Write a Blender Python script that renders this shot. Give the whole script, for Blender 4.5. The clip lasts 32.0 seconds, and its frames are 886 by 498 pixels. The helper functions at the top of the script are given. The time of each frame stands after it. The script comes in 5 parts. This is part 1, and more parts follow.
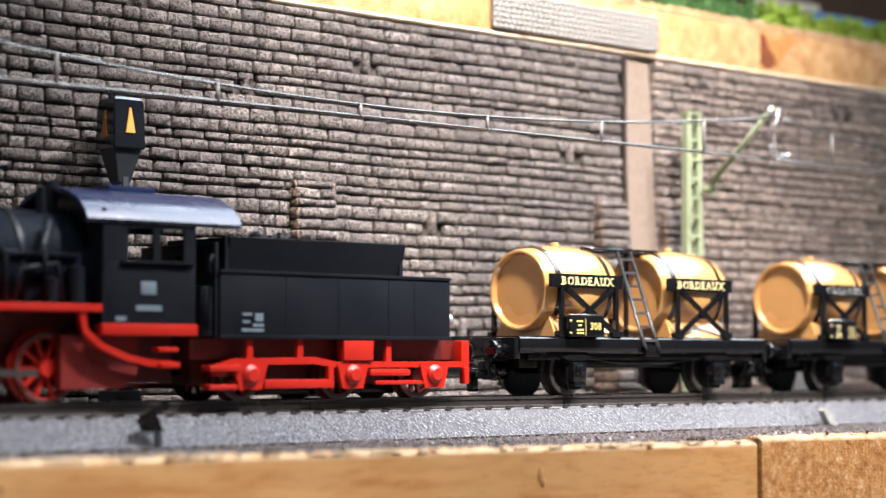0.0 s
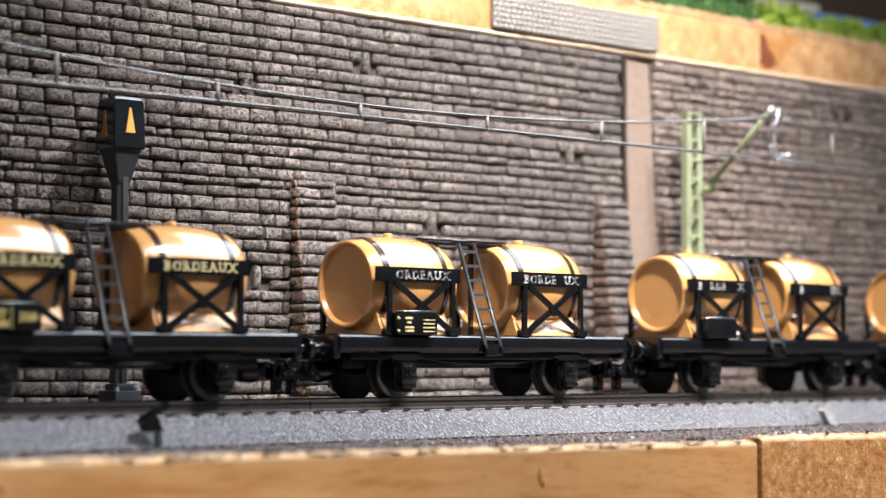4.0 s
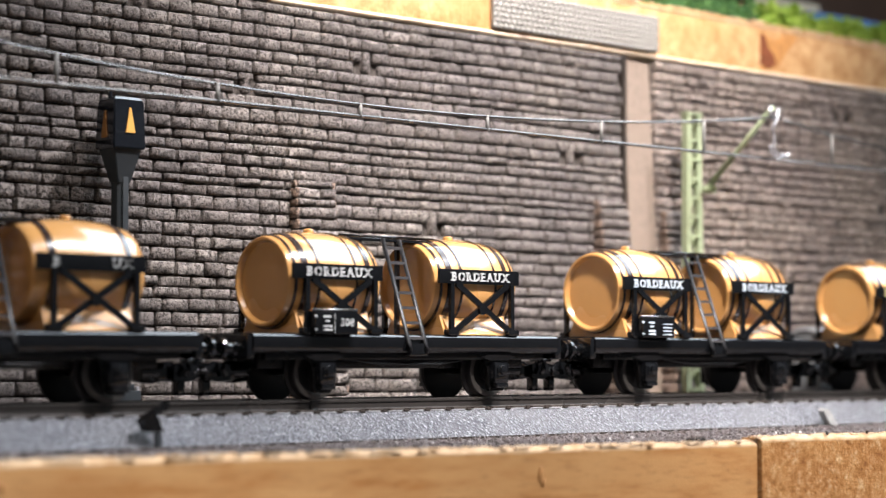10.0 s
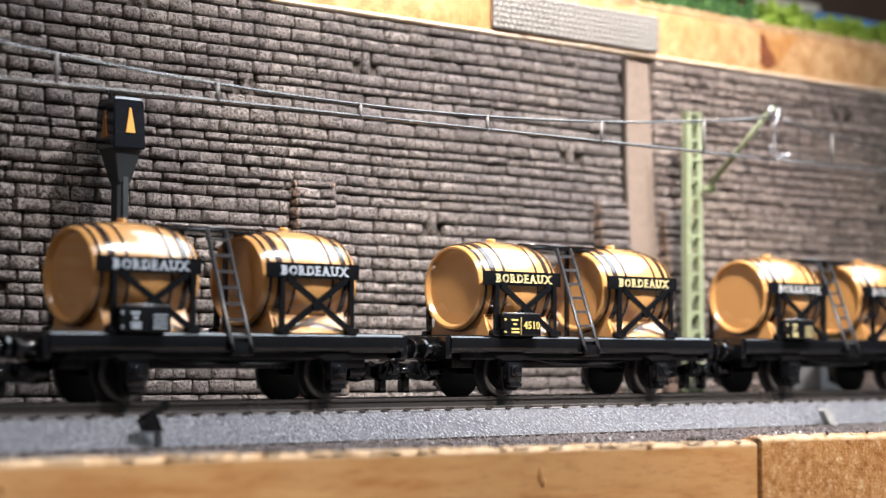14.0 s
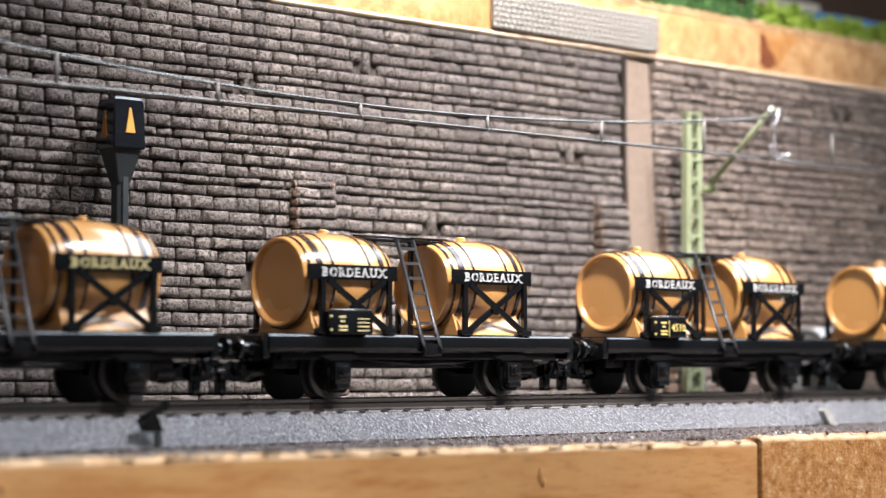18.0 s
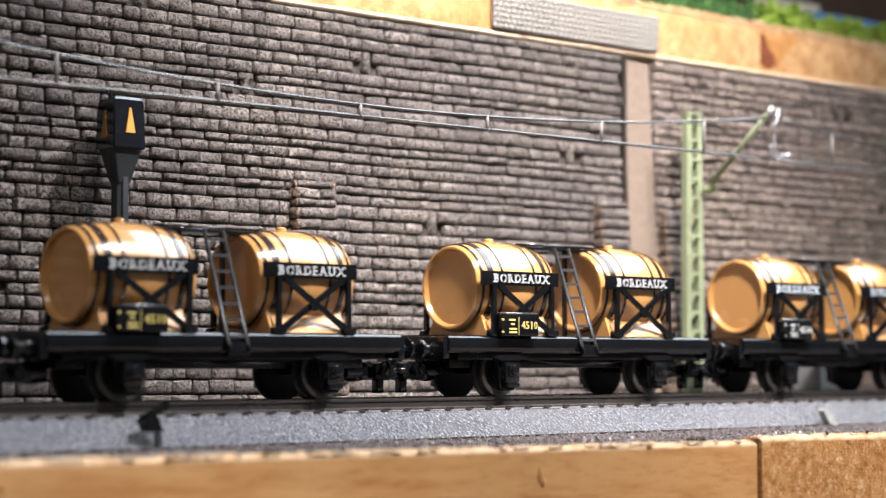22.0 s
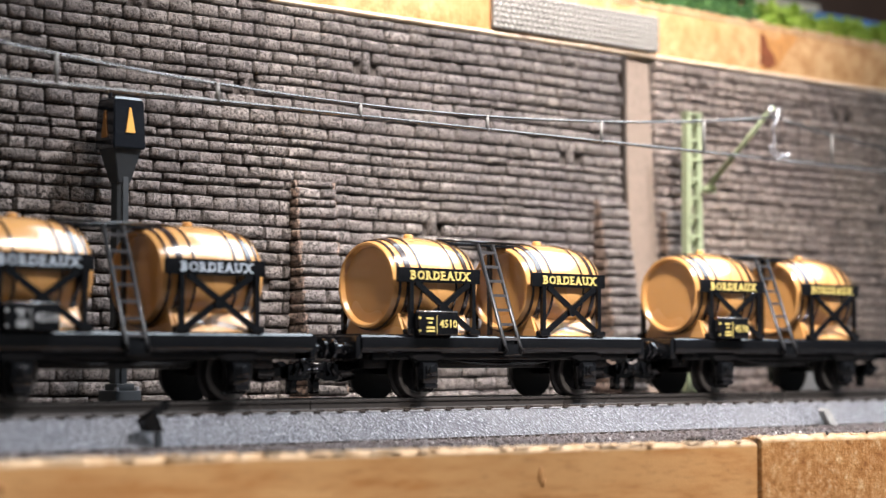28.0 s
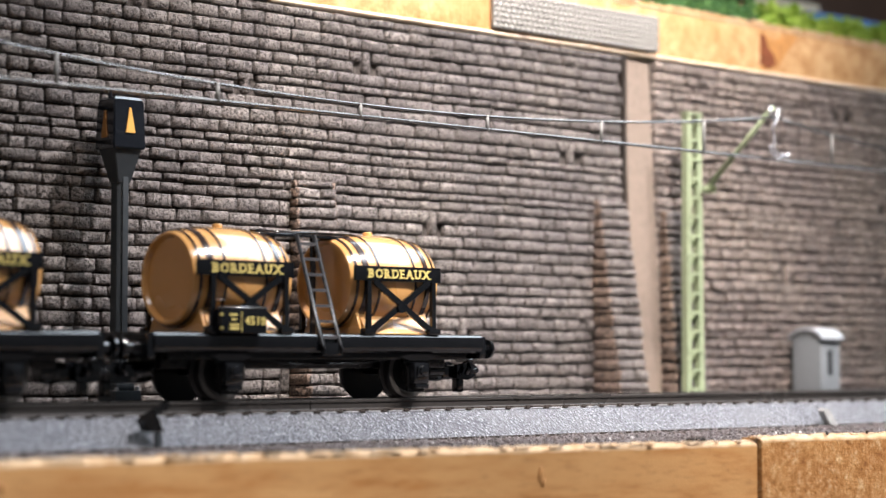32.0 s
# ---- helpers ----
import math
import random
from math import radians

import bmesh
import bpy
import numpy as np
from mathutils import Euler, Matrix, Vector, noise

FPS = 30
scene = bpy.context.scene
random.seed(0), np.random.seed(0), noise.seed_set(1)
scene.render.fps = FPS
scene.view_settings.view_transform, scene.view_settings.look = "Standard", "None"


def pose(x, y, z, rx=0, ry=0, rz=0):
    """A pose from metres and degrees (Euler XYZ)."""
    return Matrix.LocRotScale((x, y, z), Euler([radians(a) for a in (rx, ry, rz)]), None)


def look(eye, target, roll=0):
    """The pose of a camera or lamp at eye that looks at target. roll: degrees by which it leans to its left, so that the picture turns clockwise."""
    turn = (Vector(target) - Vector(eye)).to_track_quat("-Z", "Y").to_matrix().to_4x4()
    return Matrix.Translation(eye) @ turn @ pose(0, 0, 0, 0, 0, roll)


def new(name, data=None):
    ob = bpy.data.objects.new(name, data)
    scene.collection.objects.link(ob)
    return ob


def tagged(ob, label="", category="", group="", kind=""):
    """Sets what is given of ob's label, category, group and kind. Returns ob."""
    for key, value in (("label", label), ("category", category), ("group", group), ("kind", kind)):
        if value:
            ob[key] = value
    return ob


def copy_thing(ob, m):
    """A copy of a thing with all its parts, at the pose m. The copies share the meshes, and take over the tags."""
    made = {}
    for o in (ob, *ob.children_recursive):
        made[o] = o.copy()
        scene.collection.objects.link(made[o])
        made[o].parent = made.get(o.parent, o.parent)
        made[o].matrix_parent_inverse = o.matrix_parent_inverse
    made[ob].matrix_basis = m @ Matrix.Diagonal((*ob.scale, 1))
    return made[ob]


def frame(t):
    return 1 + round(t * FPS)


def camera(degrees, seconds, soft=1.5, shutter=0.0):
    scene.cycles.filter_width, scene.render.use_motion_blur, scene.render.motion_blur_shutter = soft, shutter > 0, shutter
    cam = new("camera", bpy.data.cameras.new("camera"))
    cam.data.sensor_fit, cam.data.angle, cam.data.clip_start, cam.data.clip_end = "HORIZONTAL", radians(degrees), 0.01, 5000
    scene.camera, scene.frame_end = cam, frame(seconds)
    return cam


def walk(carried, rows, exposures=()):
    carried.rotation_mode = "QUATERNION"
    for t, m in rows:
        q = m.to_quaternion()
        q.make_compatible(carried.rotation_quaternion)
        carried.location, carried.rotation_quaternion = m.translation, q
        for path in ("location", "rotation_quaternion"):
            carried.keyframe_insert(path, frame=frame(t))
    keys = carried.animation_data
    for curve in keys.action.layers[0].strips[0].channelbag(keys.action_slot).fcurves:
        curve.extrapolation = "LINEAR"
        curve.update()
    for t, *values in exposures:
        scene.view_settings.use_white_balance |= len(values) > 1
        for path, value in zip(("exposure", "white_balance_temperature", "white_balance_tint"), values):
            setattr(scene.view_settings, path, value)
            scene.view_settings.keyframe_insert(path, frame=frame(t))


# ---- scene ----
# ---------------------------------------------------------------- camera
cam = camera(24.8, 32.0, soft=1.2, shutter=0.25)
EYE = look((-0.33499, -0.37116, 0.01831), (0.33399, 0.37005, 0.07375))
walk(cam, [(0, EYE), (32, EYE)], exposures=((0, 0.2), (0.6, 0.14), (2, 0.0), (32, 0.0)))
cam.data.dof.use_dof = True
cam.data.dof.focus_distance = 0.496
cam.data.dof.aperture_fstop = 12.5

# ---------------------------------------------------------------- light
world = bpy.data.worlds.new("room_air")
scene.world = world
world.use_nodes = True
world.node_tree.nodes["Background"].inputs[0].default_value = (1.0, 0.97, 0.95, 1)
world.node_tree.nodes["Background"].inputs[1].default_value = 0.02


def lamp(name, kind, eye, target, size, watts, colour, cone=0.0, blend=0.0):
    data = bpy.data.lights.new(name, kind)
    data.energy, data.color = watts, colour
    if kind == "SPOT":
        data.shadow_soft_size, data.spot_size, data.spot_blend = size, radians(cone), blend
    else:
        data.shape, data.size = "DISK", size
    ob = new(name, data)
    ob.matrix_world = look(eye, target)
    return ob


lamp("ceiling_spot", "SPOT", (0.55, -0.82, 1.48), (0.012, 0.0, 0.050), 0.05, 216, (1.0, 0.945, 0.96), 14.8, 1.0)
lamp("layout_spot", "SPOT", (-0.09, -0.36, 0.60), (0.086, 0.04, 0.05), 0.03, 58, (1.0, 0.905, 0.86), 30, 1.0)
lamp("ceiling_lamp", "AREA", (-0.30, -0.80, 1.5), (-0.10, -0.10, 0.0), 0.8, 7.5, (0.88, 0.92, 1.0))
# added fill spot without a known source, brightens the beam at lower left
lamp("front_spot", "SPOT", (-0.50, -1.30, 1.45), (-0.17, -0.07, -0.10), 0.05, 128, (1.0, 0.95, 0.95), 9, 1.0)
# added fill without a known source, for barrel heads facing -x
lamp("west_lamp", "AREA", (-1.50, -0.30, 0.75), (0.05, -0.01, 0.03), 0.4, 2.6, (1.0, 0.9, 0.76))
# unseen broad panel added below the closed ceiling for highlights and cool light
panel = lamp("skylight", "AREA", (1.42, -0.40, 1.53), (1.42, -0.399, 0.0), 1.2, 66, (0.8, 0.895, 1.0))
panel.data.shape, panel.data.size_y = "RECTANGLE", 1.9

# ---------------------------------------------------------------- materials


class Nodes:
    """Short hand for building a node tree."""

    def __init__(self, name):
        self.m = bpy.data.materials.new(name)
        self.m.use_nodes = True
        self.t = self.m.node_tree
        self.b = self.t.nodes["Principled BSDF"]

    def node(self, kind, **inputs):
        n = self.t.nodes.new(kind)
        for k, v in inputs.items():
            key = int(k[1:]) if k[0] == "i" and k[1:].isdigit() else k
            self.put(n.inputs[key], v)
        return n

    def put(self, socket, v):
        if isinstance(v, bpy.types.NodeSocket):
            self.t.links.new(v, socket)
        else:
            socket.default_value = v

    def coords(self, scale=(1, 1, 1), kind="Object", shift=None):
        tc = self.t.nodes.new("ShaderNodeTexCoord")
        mp = self.node("ShaderNodeMapping", Vector=tc.outputs[kind], Scale=scale)
        if shift is not None:
            self.t.links.new(shift, mp.inputs["Location"])
        return mp.outputs[0]

    def noise(self, vec, scale, detail=4.0, rough=0.6):
        return self.node("ShaderNodeTexNoise", Vector=vec, Scale=scale, Detail=detail, Roughness=rough).outputs["Fac"]

    def ramp(self, fac, stops):
        r = self.t.nodes.new("ShaderNodeValToRGB")
        self.t.links.new(fac, r.inputs[0])
        el = r.color_ramp.elements
        while len(el) < len(stops):
            el.new(0.5)
        for e, (p, col) in zip(el, stops):
            e.position, e.color = p, (*col, 1) if len(col) == 3 else col
        return r.outputs[0]

    def mix(self, fac, a, b, how="MIX"):
        n = self.t.nodes.new("ShaderNodeMix")
        n.data_type, n.blend_type = "RGBA", how
        self.put(n.inputs[0], fac)
        self.put(n.inputs[6], a)
        self.put(n.inputs[7], b)
        return n.outputs[2]

    def bump(self, height, strength=0.5, distance=0.0003, normal=None):
        n = self.node("ShaderNodeBump", Height=height, Strength=strength, Distance=distance)
        if normal is not None:
            self.t.links.new(normal, n.inputs["Normal"])
        return n.outputs[0]

    def island(self):
        return self.t.nodes.new("ShaderNodeNewGeometry").outputs["Random Per Island"]

    def done(self, colour, rough, metal=0.0, normal=None, spec=None, coat=None):
        self.put(self.b.inputs["Base Color"], (*colour, 1) if isinstance(colour, tuple) and len(colour) == 3 else colour)
        self.put(self.b.inputs["Roughness"], rough)
        self.put(self.b.inputs["Metallic"], metal)
        if normal is not None:
            self.put(self.b.inputs["Normal"], normal)
        if spec is not None:
            self.put(self.b.inputs["Specular IOR Level"], spec)
        if coat is not None:
            self.put(self.b.inputs["Coat Weight"], coat)
            self.put(self.b.inputs["Coat Roughness"], 0.08)
        return self.m


def g3(v):
    return (v, v, v)


def plastic(name, colour, rough=0.35, vary=0.12, metal=0.0, scale=500, bump=0.15, spec=None, coat=None):
    """Moulded plastic or painted metal with faint mottling, dust and uneven gloss."""
    n = Nodes(name)
    v = n.coords()
    a, b = n.noise(v, scale), n.noise(v, scale * 0.12, 2.0)
    dark = tuple(c * (1 - vary) for c in colour)
    light = tuple(min(1, c * (1 + vary) + 0.01 * vary) for c in colour)
    col = n.mix(b, n.ramp(a, [(0.3, dark), (0.7, light)]), (*colour, 1))
    r = n.ramp(b, [(0.3, g3(rough * 0.8)), (0.7, g3(min(1, rough * 1.25)))])
    return n.done(col, r, metal, n.bump(a, bump, 0.00008), spec, coat)


def brick_material(name, dark, light):
    """Pitted plaster brick: each brick its own tone, small dark pits, chalky high spots."""
    n = Nodes(name)
    info = n.t.nodes.new("ShaderNodeObjectInfo")
    geo = n.t.nodes.new("ShaderNodeNewGeometry")
    tone = n.node("ShaderNodeMath", i0=info.outputs["Random"], i1=geo.outputs["Random Per Island"])
    tone = n.node("ShaderNodeMath", i0=tone.outputs[0], i1=1.0)
    tone.operation = "FRACT"
    pos = n.node("ShaderNodeMapping", Vector=geo.outputs["Position"], Scale=(1, 1, 1)).outputs[0]
    fine, mid = n.noise(pos, 1700, 3.0, 0.75), n.noise(pos, 620, 4.0, 0.7)
    wide = n.noise(pos, 28, 2.0)
    hole = n.ramp(n.noise(pos, 1150, 4.0, 0.75), [(0.37, g3(0.0)), (0.54, g3(1.0))])
    base = n.ramp(tone.outputs[0], [(0.0, dark), (0.5, tuple((a + b) / 2 for a, b in zip(dark, light))), (1.0, light)])
    stain = n.ramp(wide, [(0.38, (0.86, 0.83, 0.84)), (0.62, (1.08, 1.04, 1.0))])
    base = n.mix(1.0, base, stain, "MULTIPLY")
    grain = n.ramp(n.mix(0.5, mid, fine), [(0.34, g3(0.64)), (0.66, g3(1.2))])
    base = n.mix(1.0, base, grain, "MULTIPLY")
    spark = n.ramp(n.noise(pos, 3000, 1.0), [(0.58, g3(1.0)), (0.7, g3(1.25))])
    base = n.mix(1.0, base, spark, "MULTIPLY")
    base = n.mix(hole, (0.085, 0.076, 0.071, 1), base)
    h = n.mix(0.5, n.mix(0.5, fine, mid), hole)
    return n.done(base, 0.88, 0.0, n.bump(h, 0.95, 0.0007), 0.2)


BRICK = brick_material("pitted_brick", (0.2, 0.182, 0.172), (0.298, 0.274, 0.26))
BRICK_WARM = brick_material("warm_brick", (0.31, 0.262, 0.232), (0.45, 0.385, 0.345))
BRICK_TAN = brick_material("tan_brick", (0.27, 0.195, 0.15), (0.37, 0.285, 0.235))


def mortar_material():
    n = Nodes("recessed_mortar")
    pos = n.t.nodes.new("ShaderNodeNewGeometry").outputs["Position"]
    a = n.noise(pos, 700, 4.0)
    return n.done(n.ramp(a, [(0.3, (0.05, 0.043, 0.039)), (0.7, (0.1, 0.087, 0.079))]), 0.95, 0, n.bump(a, 0.8, 0.0004), 0.2)


MORTAR = mortar_material()


def pine_material(name, light, dark, along, knots=True, rough=0.55):
    """Sawn softwood; along: the axis of the grain."""
    n = Nodes(name)
    pos = n.t.nodes.new("ShaderNodeNewGeometry").outputs["Position"]
    s = [260.0, 260.0, 260.0]
    s[along] = 14.0
    grain = n.noise(n.node("ShaderNodeMapping", Vector=pos, Scale=tuple(s)).outputs[0], 1.0, 5.0, 0.62)
    s2 = [45.0, 45.0, 45.0]
    s2[along] = 6.0
    broad = n.noise(n.node("ShaderNodeMapping", Vector=pos, Scale=tuple(s2)).outputs[0], 1.0, 2.0)
    fibre = n.noise(pos, 1800, 3.0, 0.7)
    s3 = [1100.0, 1100.0, 1100.0]
    s3[along] = 40.0
    streak = n.noise(n.node("ShaderNodeMapping", Vector=pos, Scale=tuple(s3)).outputs[0], 1.0, 3.0, 0.7)
    col = n.ramp(grain, [(0.36, dark), (0.5, tuple((a * 0.7 + b * 0.3) for a, b in zip(light, dark))), (0.68, light)])
    col = n.mix(n.ramp(broad, [(0.4, g3(0.0)), (0.7, g3(0.55))]), col, (*tuple(c * 0.78 for c in light), 1))
    col = n.mix(n.ramp(streak, [(0.3, g3(0.45)), (0.46, g3(0.0))]), col, (*tuple(c * 0.55 for c in dark), 1))
    if knots:
        kn = n.noise(pos, 21.0, 1.0, 0.3)
        col = n.mix(n.ramp(kn, [(0.7, g3(0.0)), (0.76, g3(0.85))]), col, (0.16, 0.055, 0.018, 1))
    h = n.mix(0.4, n.mix(0.5, grain, streak), fibre)
    return n.done(col, rough, 0.0, n.bump(h, 0.45, 0.0004), 0.3)


PINE = pine_material("pine_board", (0.6, 0.335, 0.135), (0.44, 0.195, 0.058), 0)


def sawn_edge_material():
    n = Nodes("pale_sawn_edge")
    pos = n.t.nodes.new("ShaderNodeNewGeometry").outputs["Position"]
    wide = n.noise(n.node("ShaderNodeMapping", Vector=pos, Scale=(26.0, 40.0, 60.0)).outputs[0], 1.0, 3.0)
    mid, fine = n.noise(pos, 190, 4.0, 0.7), n.noise(n.node("ShaderNodeMapping", Vector=pos, Scale=(900.0, 900.0, 300.0)).outputs[0], 1.0, 3.0)
    col = n.ramp(mid, [(0.3, (0.4, 0.19, 0.065)), (0.5, (0.59, 0.345, 0.155)), (0.7, (0.7, 0.46, 0.245))])
    col = n.mix(n.ramp(wide, [(0.5, g3(0.0)), (0.72, g3(0.6))]), col, (0.45, 0.2, 0.06, 1))
    return n.done(col, 0.7, 0, n.bump(n.mix(0.5, mid, fine), 0.6, 0.0006), 0.25)


PINE_PALE = sawn_edge_material()
PINE_CHIP = pine_material("splintered_pine", (0.8, 0.62, 0.42), (0.64, 0.43, 0.24), 1, knots=False)
# pale splintered sawn edge, with the light on the arris put into its colour
PALE_LIP = pine_material("pale_lit_pine_lip", (0.82, 0.7, 0.55), (0.7, 0.53, 0.35), 1, knots=False)
ARRIS = pine_material("crumbled_arris", (0.7, 0.5, 0.3), (0.52, 0.3, 0.13), 1, knots=False)
PINE_TOP = pine_material("pine_top", (0.72, 0.5, 0.25), (0.56, 0.34, 0.13), 0, knots=False)


def end_grain_material():
    n = Nodes("pine_end_grain")
    pos = n.t.nodes.new("ShaderNodeNewGeometry").outputs["Position"]
    a, b, c = n.noise(n.node("ShaderNodeMapping", Vector=pos, Scale=(1.0, 1.0, 0.8)).outputs[0], 520, 5.0, 0.85), n.noise(pos, 120, 3.0), n.noise(pos, 1700, 2.0)
    col = n.ramp(a, [(0.34, (0.13, 0.042, 0.01)), (0.43, (0.36, 0.155, 0.045)), (0.54, (0.5, 0.26, 0.095)), (0.66, (0.76, 0.58, 0.36))])
    col = n.mix(0.25, col, n.ramp(b, [(0.35, (0.34, 0.13, 0.03)), (0.65, (0.6, 0.31, 0.1))]))
    return n.done(col, 0.75, 0, n.bump(n.mix(0.4, a, c), 0.8, 0.0007), 0.25)


END_GRAIN = end_grain_material()


def gravel_material():
    n = Nodes("scatter_ground")
    pos = n.t.nodes.new("ShaderNodeNewGeometry").outputs["Position"]
    a, b = n.noise(pos, 1500, 4.0, 0.8), n.noise(pos, 110, 3.0)
    col = n.ramp(a, [(0.36, (0.08, 0.068, 0.068)), (0.5, (0.22, 0.2, 0.2)), (0.64, (0.48, 0.45, 0.46))])
    col = n.mix(n.ramp(b, [(0.42, g3(0)), (0.62, g3(0.6))]), col, (0.17, 0.13, 0.115, 1))
    return n.done(col, 0.9, 0, n.bump(a, 1.0, 0.0013), 0.3)


GRAVEL = gravel_material()


def ballast_material():
    """Embossed grey track bed with a satin finish; its glints and gap shade are in the colour."""
    n = Nodes("embossed_ballast")
    pos = n.t.nodes.new("ShaderNodeNewGeometry").outputs["Position"]
    warp = n.node("ShaderNodeTexNoise", Vector=pos, Scale=500.0, Detail=1.0)
    vec = n.node("ShaderNodeMapping", Vector=n.mix(0.0012, pos, warp.outputs["Color"]), Rotation=(0.0, 0.0, 0.8), Scale=(1.35, 0.6, 0.6)).outputs[0]
    vor = n.node("ShaderNodeTexVoronoi", Vector=vec, Scale=1700.0)
    vor.feature = "F1"
    d = vor.outputs["Distance"]
    b = n.noise(pos, 90, 3.0)
    dust = n.noise(pos, 900, 2.0)
    # grain tops painted as glints, the hollows between them as shade
    col = n.ramp(d, [(0.14, (0.66, 0.68, 0.74)), (0.46, (0.1, 0.106, 0.124))])
    col = n.mix(n.ramp(b, [(0.42, g3(0.0)), (0.7, g3(0.5))]), col, (0.2, 0.203, 0.216, 1))
    h = n.node("ShaderNodeMath", i0=1.0, i1=d)
    h.operation = "SUBTRACT"
    hh = n.mix(0.25, h.outputs[0], dust)
    return n.done(col, n.ramp(b, [(0.3, g3(0.3)), (0.7, g3(0.45))]), 0.0, n.bump(hh, 1.0, 0.0013), 0.8)


BALLAST = ballast_material()
# paler than the bed: the highlight on its shoulder as a colour
LIT_BED_EDGE = plastic("bed_edge_highlight", (0.27, 0.275, 0.29), 0.3, 0.2, spec=0.7)
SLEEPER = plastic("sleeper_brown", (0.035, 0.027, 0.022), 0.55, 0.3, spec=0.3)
RAIL = plastic("browned_rail", (0.03, 0.027, 0.025), 0.3, 0.2, spec=0.5)
RAIL_HEAD = plastic("worn_rail_steel", (0.3, 0.285, 0.27), 0.3, 0.2, metal=1.0)
BARREL = plastic("honey_barrel_plastic", (0.58, 0.305, 0.103), 0.24, 0.05, scale=300, bump=0.03, spec=0.6, coat=1.0)
HOOP = plastic("dark_brown_hoop", (0.03, 0.017, 0.014), 0.16, 0.25, bump=0.05, spec=0.8)
BLACK = plastic("black_plastic", (0.004, 0.0045, 0.0055), 0.12, 0.3, bump=0.04, spec=0.7)
BLACK_SOFT = plastic("black_frame_plastic", (0.005, 0.0048, 0.005), 0.24, 0.3, spec=0.3)
# wheel iron darkened for the shade under the wagon decks
SHADED_IRON = plastic("wheel_iron_with_shade", (0.011, 0.010, 0.010), 0.42, 0.3, metal=0.2)
TYRE = plastic("wheel_tyre_steel", (0.085, 0.078, 0.072), 0.36, 0.2, metal=0.5)
STEEL = plastic("bright_wire_steel", (0.5, 0.5, 0.53), 0.28, 0.15, metal=0.6)
WIRE = plastic("grey_wire", (0.19, 0.186, 0.182), 0.24, 0.2, metal=0.8)
DROPPER = plastic("dull_dropper", (0.2, 0.195, 0.185), 0.6, 0.2)
# rungs paler than the stiles: their highlights are put into the colour
LADDER_RUNG = plastic("ladder_rung_lit", (0.05, 0.048, 0.05), 0.28, 0.3, spec=0.8)
LADDER = plastic("ladder_grey", (0.012, 0.012, 0.013), 0.34, 0.3, spec=0.35)
LOCO_BLACK = plastic("loco_black", (0.007, 0.0085, 0.0125), 0.42, 0.2, spec=0.2)
LOCO_BOILER = plastic("loco_boiler_black", (0.004, 0.007, 0.013), 0.6, 0.5, scale=350, bump=0.5, spec=0.06)
# black roof; the blue of its reflected sheen is put into the base colour
ROOF_SHEEN = plastic("black_with_blue_sheen_tint", (0.016, 0.026, 0.075), 0.24, 0.15, spec=0.6)
# ash pan red, darkened for the shade under the cab
SHADED_PAN_RED = plastic("pan_red_with_shade", (0.17, 0.009, 0.006), 0.5, 0.2)
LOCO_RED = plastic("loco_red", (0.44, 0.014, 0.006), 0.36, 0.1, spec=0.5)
# loco red with shade put into its colour, for recessed frames and wheels
SHADED_RED = plastic("red_with_shade", (0.11, 0.008, 0.006), 0.5, 0.3)
MAST = plastic("pale_green_mast", (0.3, 0.35, 0.22), 0.45, 0.12)
SIGNAL = plastic("signal_black", (0.006, 0.0075, 0.011), 0.14, 0.25, spec=0.8)
SIGNAL_GREY = plastic("signal_dark_grey", (0.026, 0.031, 0.035), 0.4, 0.2)
# darker amber for the arrow on the left face
AMBER_DULL = plastic("dark_amber_arrow", (0.24, 0.1, 0.02), 0.5, 0.3)
AMBER = plastic("amber_arrow", (0.82, 0.42, 0.09), 0.5, 0.05)
HUT = plastic("hut_grey", (0.22, 0.236, 0.25), 0.5, 0.06)
HUT_ROOF = plastic("hut_roof_grey", (0.37, 0.39, 0.415), 0.45, 0.06)
DARK_HOLE = plastic("dark_slit", (0.01, 0.011, 0.013), 0.5, 0.2)
CHALK = plastic("plaster_crumb", (0.6, 0.58, 0.56), 0.8, 0.2)
CARD_GAP = plastic("card_joint_grey", (0.2, 0.19, 0.175), 0.8, 0.2, scale=900)
CARD = plastic("grey_cobble_card", (0.42, 0.407, 0.38), 0.7, 0.2, scale=900)
PILASTER = plastic("brown_plaster_strip", (0.235, 0.185, 0.15), 0.85, 0.18, scale=420, bump=0.6, spec=0.2)


def worn_ink(name, colour, wear):
    """Printed lettering, rubbed off in patches down to the black board."""
    n = Nodes(name)
    pos = n.coords()
    a, b = n.noise(pos, 1300, 3.0, 0.7), n.noise(pos, 260, 2.0)
    gone = n.ramp(n.mix(0.45, a, b), [(0.5 - wear, g3(0.0)), (0.62 - wear, g3(1.0))])
    tone = n.ramp(a, [(0.3, tuple(c * 0.75 for c in colour)), (0.7, colour)])
    return n.done(n.mix(gone, (0.012, 0.012, 0.013, 1), tone), 0.5)


PALE = worn_ink("pale_lettering", (0.52, 0.535, 0.54), 0.1)
RUBBED = worn_ink("rubbed_lettering", (0.5, 0.51, 0.5), 0.03)
CREAM = worn_ink("cream_lettering", (0.62, 0.54, 0.27), 0.13)
YELLOW = worn_ink("yellow_lettering", (0.6, 0.48, 0.15), 0.15)
FADED = plastic("faded_print", (0.13, 0.17, 0.2), 0.5, 0.2, scale=2500)
FROST = worn_ink("bluish_lettering", (0.5, 0.57, 0.64), 0.14)
BLUE_PAINT = plastic("blue_paint", (0.06, 0.2, 0.5), 0.4, 0.1)
